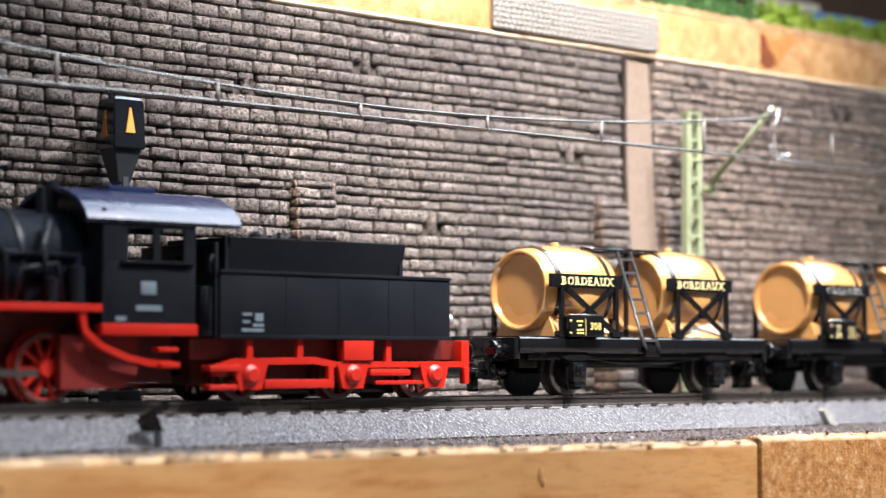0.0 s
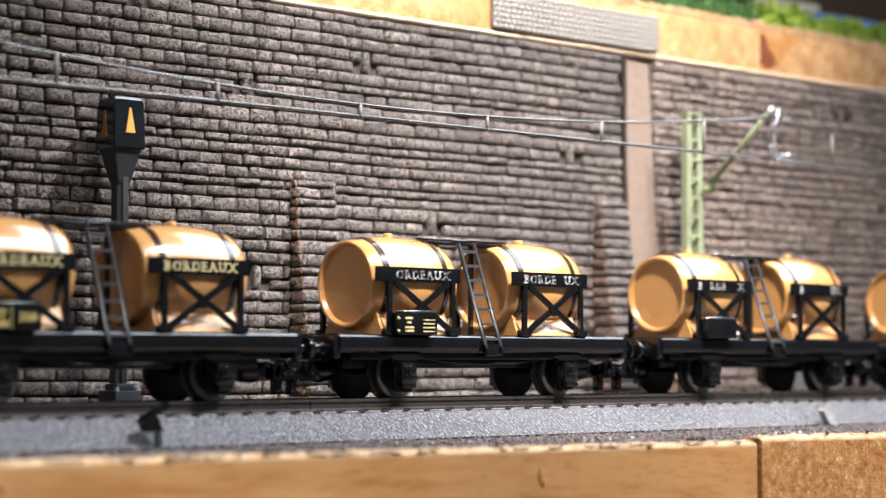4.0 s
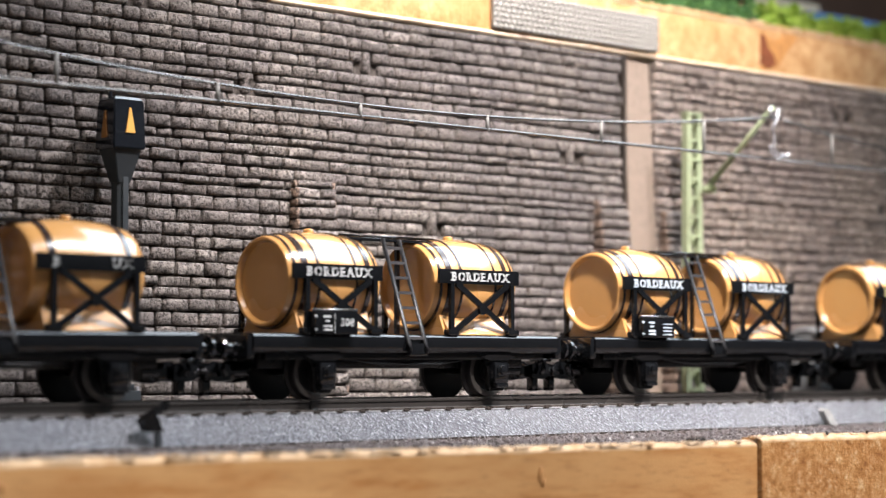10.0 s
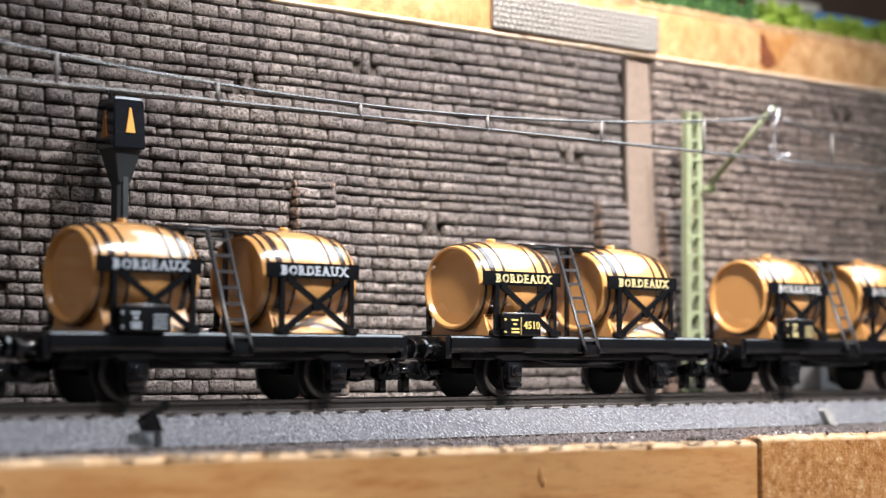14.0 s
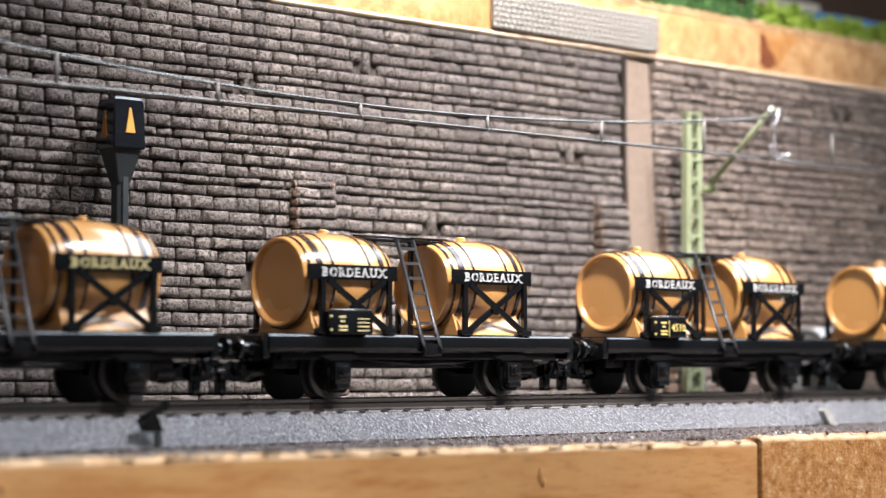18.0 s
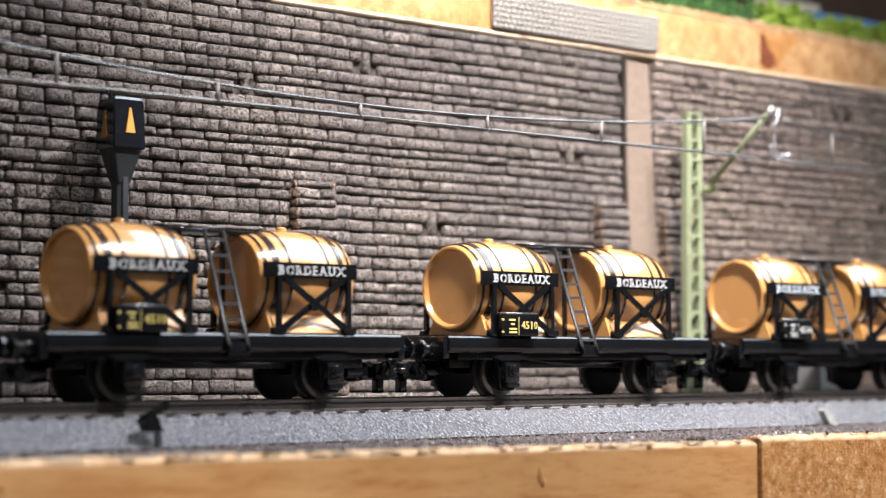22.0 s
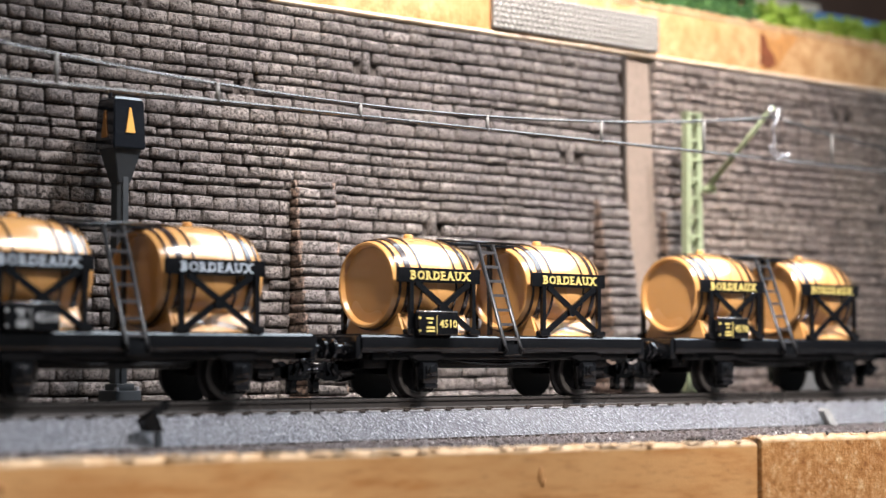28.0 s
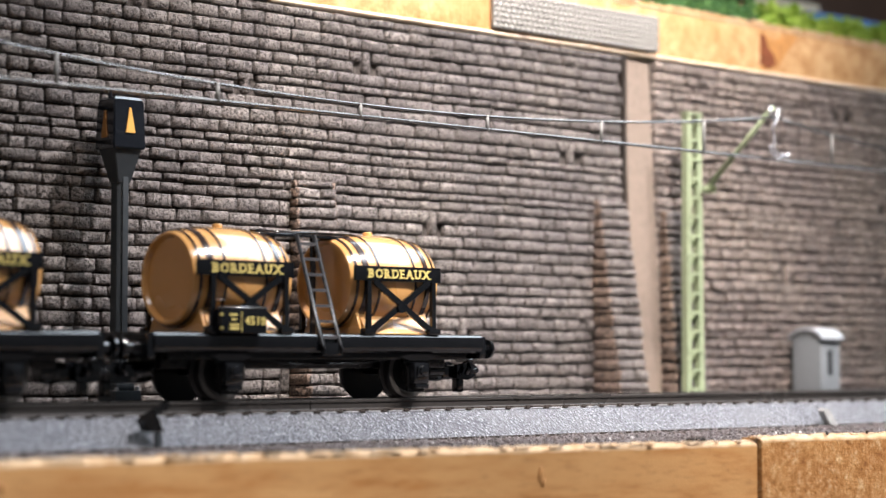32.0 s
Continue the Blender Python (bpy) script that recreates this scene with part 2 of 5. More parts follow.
BEIGE_PAINT = plastic("beige_paint", (0.5, 0.42, 0.3), 0.6, 0.1)
ROOM_WALL = plastic("room_plaster", (0.13, 0.127, 0.125), 0.9, 0.06, scale=8)
ROOM_DARK = plastic("dark_panelling", (0.06, 0.032, 0.02), 0.6, 0.3, scale=20)
ROOM_FLOOR = plastic("room_floor", (0.16, 0.14, 0.12), 0.6, 0.15, scale=12)


def leaf_material(name, a, b):
    n = Nodes(name)
    col = n.ramp(n.island(), [(0.0, a), (1.0, b)])
    return n.done(col, 0.8, 0, None, 0.2)


HEDGE_DARK = leaf_material("dark_foam_foliage", (0.035, 0.1, 0.03), (0.1, 0.22, 0.07))
HEDGE_LIGHT = leaf_material("light_foam_foliage", (0.16, 0.27, 0.03), (0.34, 0.46, 0.08))

# ---------------------------------------------------------------- mesh helpers


def bm_box(x0, x1, y0, y1, z0, z1, bevel=0.0, bm=None):
    bm = bm or bmesh.new()
    r = bmesh.ops.create_cube(bm, size=1.0, matrix=Matrix.Translation(((x0 + x1) / 2, (y0 + y1) / 2, (z0 + z1) / 2))
                              @ Matrix.Diagonal((x1 - x0, y1 - y0, z1 - z0, 1)))
    if bevel:
        edges = {e for v in r["verts"] for e in v.link_edges}
        bmesh.ops.bevel(bm, geom=list(edges), offset=bevel, segments=2, affect="EDGES", profile=0.6)
    return bm


def bm_tube(points, radius, sides=8, bm=None, closed=False):
    """A round bar along a list of points."""
    bm = bm or bmesh.new()
    pts = [Vector(p) for p in points]
    rings = []
    for i, p in enumerate(pts):
        d = (pts[min(i + 1, len(pts) - 1)] - pts[max(i - 1, 0)]).normalized()
        side = d.cross(Vector((0, 0, 1)))
        if side.length < 1e-3:
            side = d.cross(Vector((1, 0, 0)))
        side.normalize()
        top = side.cross(d)
        rings.append([bm.verts.new(p + radius * (math.cos(a) * side + math.sin(a) * top))
                      for a in (2 * math.pi * k / sides for k in range(sides))])
    for r0, r1 in zip(rings, rings[1:]):
        for k in range(sides):
            bm.faces.new((r0[k], r0[(k + 1) % sides], r1[(k + 1) % sides], r1[k]))
    bm.faces.new(rings[0][::-1])
    bm.faces.new(rings[-1])
    return bm


def bm_lathe(profile, axis="x", sides=32, centre=(0, 0, 0), bm=None):
    """Turns a profile of (along, radius) round an axis."""
    bm = bm or bmesh.new()
    c = Vector(centre)

    def place(s, r, a):
        u, w = r * math.cos(a), r * math.sin(a)
        return c + Vector({"x": (s, u, w), "y": (u, s, w), "z": (u, w, s)}[axis])

    rings = []
    for s, r in profile:
        if r < 1e-7:
            rings.append([bm.verts.new(place(s, 0, 0))])
        else:
            rings.append([bm.verts.new(place(s, r, 2 * math.pi * k / sides)) for k in range(sides)])
    for r0, r1 in zip(rings, rings[1:]):
        for k in range(sides):
            j = (k + 1) % sides
            if len(r0) == 1 and len(r1) > 1:
                bm.faces.new((r0[0], r1[j], r1[k]))
            elif len(r1) == 1 and len(r0) > 1:
                bm.faces.new((r0[k], r0[j], r1[0]))
            elif len(r0) > 1:
                bm.faces.new((r0[k], r0[j], r1[j], r1[k]))
    bmesh.ops.recalc_face_normals(bm, faces=bm.faces[:])
    return bm


def bm_prism(outline, axis, lo, hi, bm=None):
    """A flat outline of (u, w) pushed along an axis from lo to hi."""
    bm = bm or bmesh.new()

    def place(u, w, s):
        return {"x": (s, u, w), "y": (u, s, w), "z": (u, w, s)}[axis]

    a = [bm.verts.new(place(u, w, lo)) for u, w in outline]
    b = [bm.verts.new(place(u, w, hi)) for u, w in outline]
    n = len(outline)
    for k in range(n):
        bm.faces.new((a[k], a[(k + 1) % n], b[(k + 1) % n], b[k]))
    bm.faces.new(a[::-1])
    bm.faces.new(b)
    bmesh.ops.recalc_face_normals(bm, faces=bm.faces[:])
    return bm


def bm_bar(p, q, w, t, bm=None):
    """A flat bar from p to q: w wide in its own plane, t thick along y."""
    bm = bm or bmesh.new()
    p, q = Vector(p), Vector(q)
    d = (q - p)
    mid, length = (p + q) / 2, d.length
    x = d.normalized()
    y = Vector((0, 1, 0))
    if abs(x.dot(y)) > 0.95:
        y = Vector((1, 0, 0))
    z = x.cross(y).normalized()
    y = z.cross(x)
    m = Matrix((x, y, z)).transposed().to_4x4()
    bmesh.ops.create_cube(bm, size=1.0, matrix=Matrix.Translation(mid) @ m @ Matrix.Diagonal((length, t, w, 1)))
    return bm


def scatter(name, material, shape, places, smooth=False):
    """Many small copies of one shape as one mesh; shape: ico, cone or cube; places: matrices."""
    bm = bmesh.new()
    if shape == "ico":
        bmesh.ops.create_icosphere(bm, subdivisions=1, radius=1.0)
    elif shape == "cone":
        bmesh.ops.create_cone(bm, cap_ends=True, segments=4, radius1=1.0, radius2=0.4, depth=1.3)
    else:
        bmesh.ops.create_cube(bm, size=1.0)
    base = np.array([(*v.co, 1.0) for v in bm.verts])
    bm.verts.index_update()
    quads = [[v.index for v in f.verts] for f in bm.faces]
    bm.free()
    verts, faces = [], []
    for m in places:
        o = len(verts)
        verts += (base @ np.array(m).T)[:, :3].tolist()
        faces += [[o + i for i in q] for q in quads]
    me = bpy.data.meshes.new(name)
    me.from_pydata(verts, [], faces)
    if smooth:
        me.shade_smooth()
    me.materials.append(material)
    return me


def tumble(r):
    return Euler([r.uniform(0, 3) for _ in range(3)]).to_matrix().to_4x4()


def mesh_of(name, bm, material, smooth=35):
    me = bpy.data.meshes.new(name)
    if smooth:
        lim = radians(smooth)
        for f in bm.faces:
            f.smooth = True
        for e in bm.edges:
            if len(e.link_faces) == 2 and e.calc_face_angle(0) > lim:
                e.smooth = False
    bm.to_mesh(me)
    bm.free()
    me.materials.append(material)
    return me


def part(name, bm, material, parent, label="", at=None, smooth=35):
    """Links a bmesh (or a mesh) as ONE mesh object under a thing or a part."""
    me = bm if isinstance(bm, bpy.types.Mesh) else mesh_of(name, bm, material, smooth)
    ob = new(name, me)
    ob.parent = parent
    if at is not None:
        ob.matrix_basis = at if isinstance(at, Matrix) else Matrix.Translation(at)
    if label:
        ob["label"] = label
    return ob


def thing(name, label, category, group="", at=(0, 0, 0), kind=""):
    ob = new(name)
    ob.empty_display_size = 0.01
    ob.location = at
    return tagged(ob, label, category, group, kind)


def solid(name, bm, material, label, category="", kind="", group="", smooth=35):
    return tagged(new(name, mesh_of(name, bm, material, smooth)), label, category, group, kind)


def text_mesh(words, size, material, bold=0.0, depth=0.0001):
    """Lettering standing in the x-z plane, facing -y, centred."""
    cu = bpy.data.curves.new("lettering", "FONT")
    cu.body, cu.size, cu.align_x, cu.align_y = words, size, "CENTER", "CENTER"
    cu.extrude, cu.offset, cu.resolution_u, cu.space_character = depth, bold, 2, 1.08
    ob = new("lettering", cu)
    bpy.context.view_layer.update()
    me = bpy.data.meshes.new_from_object(ob.evaluated_get(bpy.context.evaluated_depsgraph_get()))
    bpy.data.objects.remove(ob)
    bpy.data.curves.remove(cu)
    me.transform(pose(0, 0, 0, 90, 0, 0))
    me.materials.clear()
    me.materials.append(material)
    return me


# where each letter has slab feet: share of its width, and top (1) or bottom (0)
SLABS = {"B": ((0.1, 0), (0.1, 1)), "R": ((0.12, 0), (0.12, 1), (0.92, 0)), "D": ((0.1, 0), (0.1, 1)), "E": ((0.1, 0), (0.1, 1)),
         "A": ((0.08, 0), (0.92, 0)), "U": ((0.1, 1), (0.9, 1)), "X": ((0.1, 0), (0.9, 0), (0.1, 1), (0.9, 1))}


GLYPHS = {}


def slab_mesh(words, size, material, bold, missing="", gap=0.16):
    """Slab-lettered word in the x-z plane, facing -y, centred; letters whose place is marked _ are rubbed off."""
    bm = bmesh.new()
    x, depth = 0.0, 0.0001
    for k, ch in enumerate(words):
        if ch not in GLYPHS:
            GLYPHS[ch] = text_mesh(ch, size, material, bold, depth)
        me = GLYPHS[ch].copy()
        co = np.array([v.co for v in me.vertices])
        xa, xb, za, zb = co[:, 0].min(), co[:, 0].max(), co[:, 2].min(), co[:, 2].max()
        if not missing or missing[k] != "_":
            me.transform(Matrix.Translation((x - xa, 0, -(za + zb) / 2)))
            bm.from_mesh(me)
            h = zb - za
            for f, top in SLABS.get(ch, ()):
                c, z = x + f * (xb - xa), h / 2 - 0.16 * h if top else -h / 2
                bm_box(c - 0.17 * size, c + 0.17 * size, -depth * 1.1, depth, z, z + 0.16 * h, bm=bm)
        bpy.data.meshes.remove(me)
        x += xb - xa + gap * size
    bmesh.ops.translate(bm, verts=bm.verts[:], vec=(-(x - gap * size) / 2, 0, 0))
    return mesh_of("lettering", bm, material, 0)


# ---------------------------------------------------------------- travel of the train
# seconds and metres gone towards -x
GONE = ((0, 0), (1, .0406), (2, .0824), (3, .1240), (3.5, .1445), (5.5, .2257), (6, .2467), (7, .2870), (8, .3278),
        (9, .3685), (10, .4092), (11, .4490), (12, .4894), (13, .5294), (14, .5696), (17, .6933), (18, .7343),
        (19, .7763), (20, .8177), (21, .8586), (22, .9002), (23, .9411), (24, .9816), (25, 1.0230), (28, 1.1469),
        (29, 1.1885), (30, 1.2291), (31, 1.2710), (32, 1.3128))
RAIL_TOP = 0.0094
MOVERS, WHEELS = [], []

# ---------------------------------------------------------------- room


def room_box():
    x0, x1, y0, y1, z0, z1, t = -2.6, 3.4, -2.2, 1.6, -0.9, 1.55, 0.1
    solid("floor", bm_box(x0, x1, y0, y1, z0 - t, z0), ROOM_FLOOR, "brown floor of the hobby room", "floor", "structure")
    solid("ceiling", bm_box(x0, x1, y0, y1, z1, z1 + t), ROOM_WALL, "plain pale ceiling", "ceiling", "structure")
    solid("wall_north", bm_box(x0, x1, y1, y1 + t, z0, z1), ROOM_DARK, "dark brown panelled room wall", "wall", "structure")
    solid("wall_south", bm_box(x0, x1, y0 - t, y0, z0, z1), ROOM_WALL, "plain pale room wall", "wall", "structure")
    solid("wall_west", bm_box(x0 - t, x0, y0, y1, z0, z1), ROOM_WALL, "plain pale room wall", "wall", "structure")
    solid("wall_east", bm_box(x1, x1 + t, y0, y1, z0, z1), ROOM_WALL, "plain pale room wall", "wall", "structure")


room_box()

# ---------------------------------------------------------------- layout base
WALL_Y, WALL_TOP, BOARD_TOP = 0.041, 0.1102, 0.1277
EDGE_A, EDGE_B = (-0.17, -0.0493), (0.0200, -0.0826)
EDGE_SLOPE = (EDGE_B[1] - EDGE_A[1]) / (EDGE_B[0] - EDGE_A[0])


def edge_y(x):
    return EDGE_A[1] + EDGE_SLOPE * (max(x, EDGE_A[0]) - EDGE_A[0])


def layout_base():
    r = random.Random(3)
    far = 0.62
    outline = [(-2.0, edge_y(-1) + 0.004), (EDGE_A[0], EDGE_A[1] + 0.004), (EDGE_B[0], EDGE_B[1] + 0.004), (far, edge_y(far) + 0.004), (2.9, edge_y(far) + 0.004), (2.9, 0.75), (-2.0, 0.75)]
    solid("ground", bm_prism(outline, "z", -0.012, 0.0), GRAVEL, "grey-brown scattered ground of the model layout", "ground", "structure")
    # front beam under the ground, long pine board and a block of end grain
    turn = math.degrees(math.atan(EDGE_SLOPE))
    beam = thing("front_beam", "yellow pine beam along the edge of the layout", "beam", kind="structure")

    def beam_part(name, xa, xb, y0, z0, z1, mat, label):
        n = max(2, int((xb - xa) / 0.004))
        bm = bmesh.new()
        rows = []
        for i in range(n + 1):
            x = xa + (xb - xa) * i / n
            yy = edge_y(x)
            j = 0.00025 * noise.noise((x * 300, 1.0, 0.0))
            rows.append([bm.verts.new((x, yy + b, z)) for b, z in
                         ((0.0045, z0), (y0, z0), (y0, z1 - 0.0008 + j), (y0 + 0.0008 + j, z1 - 0.0001), (0.0045, z1 - 0.0001))])
        for a, b in zip(rows, rows[1:]):
            for k in range(5):
                bm.faces.new((a[k], a[(k + 1) % 5], b[(k + 1) % 5], b[k]))
        bm.faces.new(rows[0])
        bm.faces.new(rows[-1][::-1])
        bmesh.ops.recalc_face_normals(bm, faces=bm.faces[:])
        return part(name, bm, mat, beam, label)

    beam_part("long_board", -0.17, 0.0196, -0.0004, -0.07, 0.0003, PINE, "long-grained pine board")
    beam_part("end_block", 0.0202, far, -0.0012, -0.07, 0.0012, END_GRAIN, "rough end-grain pine block")
    part("hidden_board", bm_box(-2.0, -0.1705, edge_y(-1) - 0.006, edge_y(-1) + 0.018, -0.07, 0.0), PINE, beam)
    part("hidden_board", bm_box(far + 0.0005, 2.9, edge_y(far) - 0.006, edge_y(far) + 0.018, -0.07, 0.0), PINE, beam)
    # knots and resin marks on the long board
    mark = plastic("board_knot", (0.43, 0.2, 0.06), 0.6, 0.4, scale=500)
    for x, z, w, h in ((-0.1530, -0.0042, 0.0012, 0.0008), (-0.0385, -0.0052, 0.0005, 0.0020), (-0.0378, -0.0070, 0.0004, 0.0012),
                       ):
        bm = bm_lathe([(-0.0002, 0.0), (-0.0002, 0.75), (0.0003, 1.0)], "y", 18)
        spot = part("knot", bm, mark, beam, "brown knot")
        spot.matrix_basis = Matrix.Translation((x, edge_y(x) - 0.0004, z)) @ pose(0, 0, 0, 0, 8, turn) @ Matrix.Diagonal((w, 1, h, 1))
    # pale sawn strip on the top arris
    for xa, xb, yb, zt in ((-0.17, 0.0196, -0.0006, 0.0003), (0.0202, 0.30, -0.0014, 0.0012)):
        bm = bmesh.new()
        rows = []
        n = int((xb - xa) / 0.0012)
        for i in range(n + 1):
            x = xa + (xb - xa) * i / n
            k = 0.5 + 0.5 * noise.noise((x * 420, 3.0, 0.0)) + 0.25 * noise.noise((x * 1500, 7.0, 0.0))
            yy = edge_y(x)
            rows.append([bm.verts.new((x, yy + b, z)) for b, z in ((yb + 0.0005, zt - 0.0013 - 0.0008 * k), (yb + 0.0001, zt - 0.0007 - 0.0003 * k), (yb + 0.0008, zt + 0.0001), (yb + 0.0022 + 0.0014 * k, zt + 0.0001))])
        for u, v in zip(rows, rows[1:]):
            for k in range(3):
                bm.faces.new((u[k], u[k + 1], v[k + 1], v[k]))
        part("sawn_arris", bm, ARRIS, beam, "pale sawn arris")
    # splintered top edge of the beam
    places = []
    for i in range(420):
        x = r.uniform(-0.165, 0.1)
        yy = edge_y(x) + r.uniform(-0.0004, 0.0034)
        lx, ly, lz = r.uniform(0.0006, 0.004), r.uniform(0.0003, 0.001), r.uniform(0.0002, 0.0006)
        z = (0.0012 if x > 0.02 else 0.0003) + lz * 0.2
        m = Matrix.Translation((x, yy, z)) @ pose(0, 0, 0, r.uniform(-15, 15), r.uniform(-8, 8), turn + r.uniform(-12, 12))
        places.append(m @ Matrix.Diagonal((lx, ly, lz, 1)))
    part("splinters", scatter("splinters", PINE_CHIP, "cube", places), None, beam, "pale sawn splinters along the edge")["kind"] = "stuff"
    # dark crumbs caught on the edge, and loose grit on the ground
    for nm, mat, cnt, lo, hi, size in (("dark_crumbs", SLEEPER, 60, -0.0010, 0.0016, 0.0013), ("grit", GRAVEL, 9000, 0.003, 0.085, 0.0012),
                                           ("pale_crumbs", CHALK, 150, 0.002, 0.045, 0.0011)):
        places = []
        for i in range(cnt):
            x = r.choice((-0.102, -0.0995, 0.003, 0.005)) + r.gauss(0, 0.0009) if nm == "dark_crumbs" and i < 36 else r.uniform(-0.16, 0.22)
            yy = edge_y(x) + r.uniform(lo, hi)
            if yy > -0.0225:
                continue
            k = size * r.uniform(0.25, 1.0)
            zz = 0.0015 if (nm == "dark_crumbs" and x > 0.02) else (0.0009 if nm == "dark_crumbs" else 0.0)
            m = Matrix.Translation((x, yy, zz + k * 0.25)) @ tumble(r)
            places.append(m @ Matrix.Diagonal((k * 0.5, k * r.uniform(0.25, 0.5), k * r.uniform(0.2, 0.45), 1)))
        ob = new(nm, scatter(nm, mat, "ico", places))
        tagged(ob, {"dark_crumbs": "dark crumbs on the sawn pine edge", "grit": "loose grey grit on the ground", "pale_crumbs": "pale crumbs of plaster on the ground"}[nm], "grit", "", "stuff")


layout_base()

# ---------------------------------------------------------------- retaining wall


def brick_mesh(seed, w, h, d, mat, ends=0.12):
    """One rounded, uneven, hand-carved brick; its back at y=0, its face towards -y."""
    r = random.Random(seed)
    bm = bmesh.new()
    us, vs = (0.0, 0.055, 0.3, 0.7, 0.945, 1.0), (0.0, 0.1, 0.84, 1.0)
    nx, nz = len(us), len(vs)
    grid = []
    off = Vector((seed * 3.1, 0, 0))
    for j, v in enumerate(vs):
        row = []
        for i, u in enumerate(us):
            eu = ends if i in (0, nx - 1) else (0.93 if i in (1, nx - 2) else 1.0)
            ev = (0.5, 1.0, 1.0, 0.68)[j]
            edge = eu * ev
            x = (u - 0.5) * w * (0.95 + 0.05 * ev) + r.uniform(-1, 1) * w * 0.018
            z = (v - 0.5) * h * (0.9 + 0.1 * eu) + r.uniform(-1, 1) * h * 0.035
            y = -d * (0.28 + 0.72 * edge) * (1 + 0.26 * noise.noise(Vector((x, z, 0)) * 420 + off))
            row.append(bm.verts.new((x, y, z)))
        grid.append(row)
    for j in range(nz - 1):
        for i in range(nx - 1):
            bm.faces.new((grid[j][i], grid[j][i + 1], grid[j + 1][i + 1], grid[j + 1][i]))
    ring = grid[0] + [grid[j][-1] for j in range(1, nz)] + grid[-1][-2::-1] + [grid[j][0] for j in range(nz - 2, 0, -1)]
    back = [bm.verts.new((v.co.x, 0.0004, v.co.z)) for v in ring]
    n = len(ring)
    for k in range(n):
        bm.faces.new((ring[k], back[k], back[(k + 1) % n], ring[(k + 1) % n]))
    bmesh.ops.recalc_face_normals(bm, faces=bm.faces[:])
    return mesh_of("brick", bm, mat, 60)


def wall_rows(seed, z0, z1):
    r = random.Random(seed)
    rows, z = [], z0
    while z < z1 - 0.0012:
        h = r.choice((0.0022, 0.0028, 0.003, 0.0031, 0.0033, 0.0034, 0.0036))
        h = min(h, z1 - z)
        rows.append((z, h))
        z += h
    return rows


def wall_layout(seed, x0, x1, z0, z1, gaps=(), longer=1.0):
    """Places of the bricks of one wall: x, z, width, height, how far proud, which shape."""
    r = random.Random(seed)
    out, upright = [], []
    rows = wall_rows(seed, z0, z1)
    for k, (z, h) in enumerate(rows):
        x = x0 + r.uniform(-0.003, 0)
        while x < x1:
            w = longer * r.choice((0.0042, 0.0052, 0.006, 0.0065, 0.0068, 0.0072, 0.0078, 0.0086))
            a, b = max(x, x0), min(x + w, x1)
            x += w
            if b - a < 0.0016:
                continue
            for ga, gb, gz, _ in gaps:
                if z + h < gz - 0.004:
                    if a < ga < b:
                        b = ga
                    elif a < gb < b:
                        a = gb
                    elif ga <= a and b <= gb:
                        b = a
            if b - a < 0.0012:
                continue
            c = (a + b) / 2
            if any(abs(c - ux) < (b - a) / 2 + 0.0008 and uz0 < z + h / 2 < uz1 for ux, uz0, uz1 in upright):
                if b - a > 0.0055:
                    ux = [u for u in upright if abs(c - u[0]) < (b - a) / 2 + 0.0008][0][0]
                    if ux > c:
                        b = ux - 0.0014
                    else:
                        a = ux + 0.0014
                    c = (a + b) / 2
                else:
                    continue
            if b - a < 0.0012:
                continue
            if r.random() < 0.006 and k + 1 < len(rows):
                h2 = h + rows[k + 1][1]
                upright.append((c, z, z + h2))
                out.append((c, z + h2 / 2, 0.0026, h2, r.uniform(0.9, 1.15), r.randrange(10)))
                continue
            out.append((c, z + h / 2 + r.uniform(-1, 1) * 0.0001 + 0.0003 * noise.noise((c * 24, z * 30, seed)), b - a, h, r.uniform(0.75, 1.25), r.randrange(10)))
    return out


UNIT_W, UNIT_H, UNIT_D = 0.0066, 0.0032, 0.0013
BRICKS = [brick_mesh(100 + k, UNIT_W, UNIT_H, UNIT_D, BRICK) for k in range(10)]
BRICKS_WARM = [brick_mesh(150 + k, UNIT_W, UNIT_H, UNIT_D, BRICK_WARM, 0.0) for k in range(10)]
BRICKS_TAN = [brick_mesh(200 + k, UNIT_W, UNIT_H, UNIT_D, BRICK_TAN) for k in range(6)]


def fill(name, places, meshes, parent, frame_of, limit, near):
    """The nearest bricks as pieces of their own, the rest as one joined part."""
    r = random.Random(len(places))
    chosen = [p for p in places if near(p)][:limit]
    rest = [p for p in places if p not in set(chosen)]
    for c, z, w, h, d, k in chosen:
        m = frame_of(c, z) @ pose(0, 0, 0, 0, r.uniform(-1.5, 1.5), 0) @ Matrix.Diagonal(((w - 0.00042) / UNIT_W, d, (h - 0.0004) / UNIT_H, 1))
        part("brick", meshes[k % len(meshes)], None, parent, at=m)
    verts, faces = [], []
    for c, z, w, h, d, k in rest:
        me = meshes[k % len(meshes)]
        m = frame_of(c, z) @ pose(0, 0, 0, 0, r.uniform(-1.5, 1.5), 0) @ Matrix.Diagonal(((w - 0.00042) / UNIT_W, d, (h - 0.0004) / UNIT_H, 1))
        o = len(verts)
        verts += [tuple(m @ v.co) for v in me.vertices]
        faces += [tuple(o + i for i in p.vertices) for p in me.polygons]
    if rest:
        me = bpy.data.meshes.new(name)
        me.from_pydata(verts, [], faces)
        me.shade_smooth()
        me.materials.append(meshes[0].materials[0])
        part(name, me, None, parent)["kind"] = "stuff"


BOARD_LEFT = -0.0235
BUTTRESSES = ((-0.0168, -0.0035, 0.0650, 0.0110), (0.0962, 0.1088, 0.0660, 0.0135), (0.1255, 0.1400, 0.0640, 0.0090))


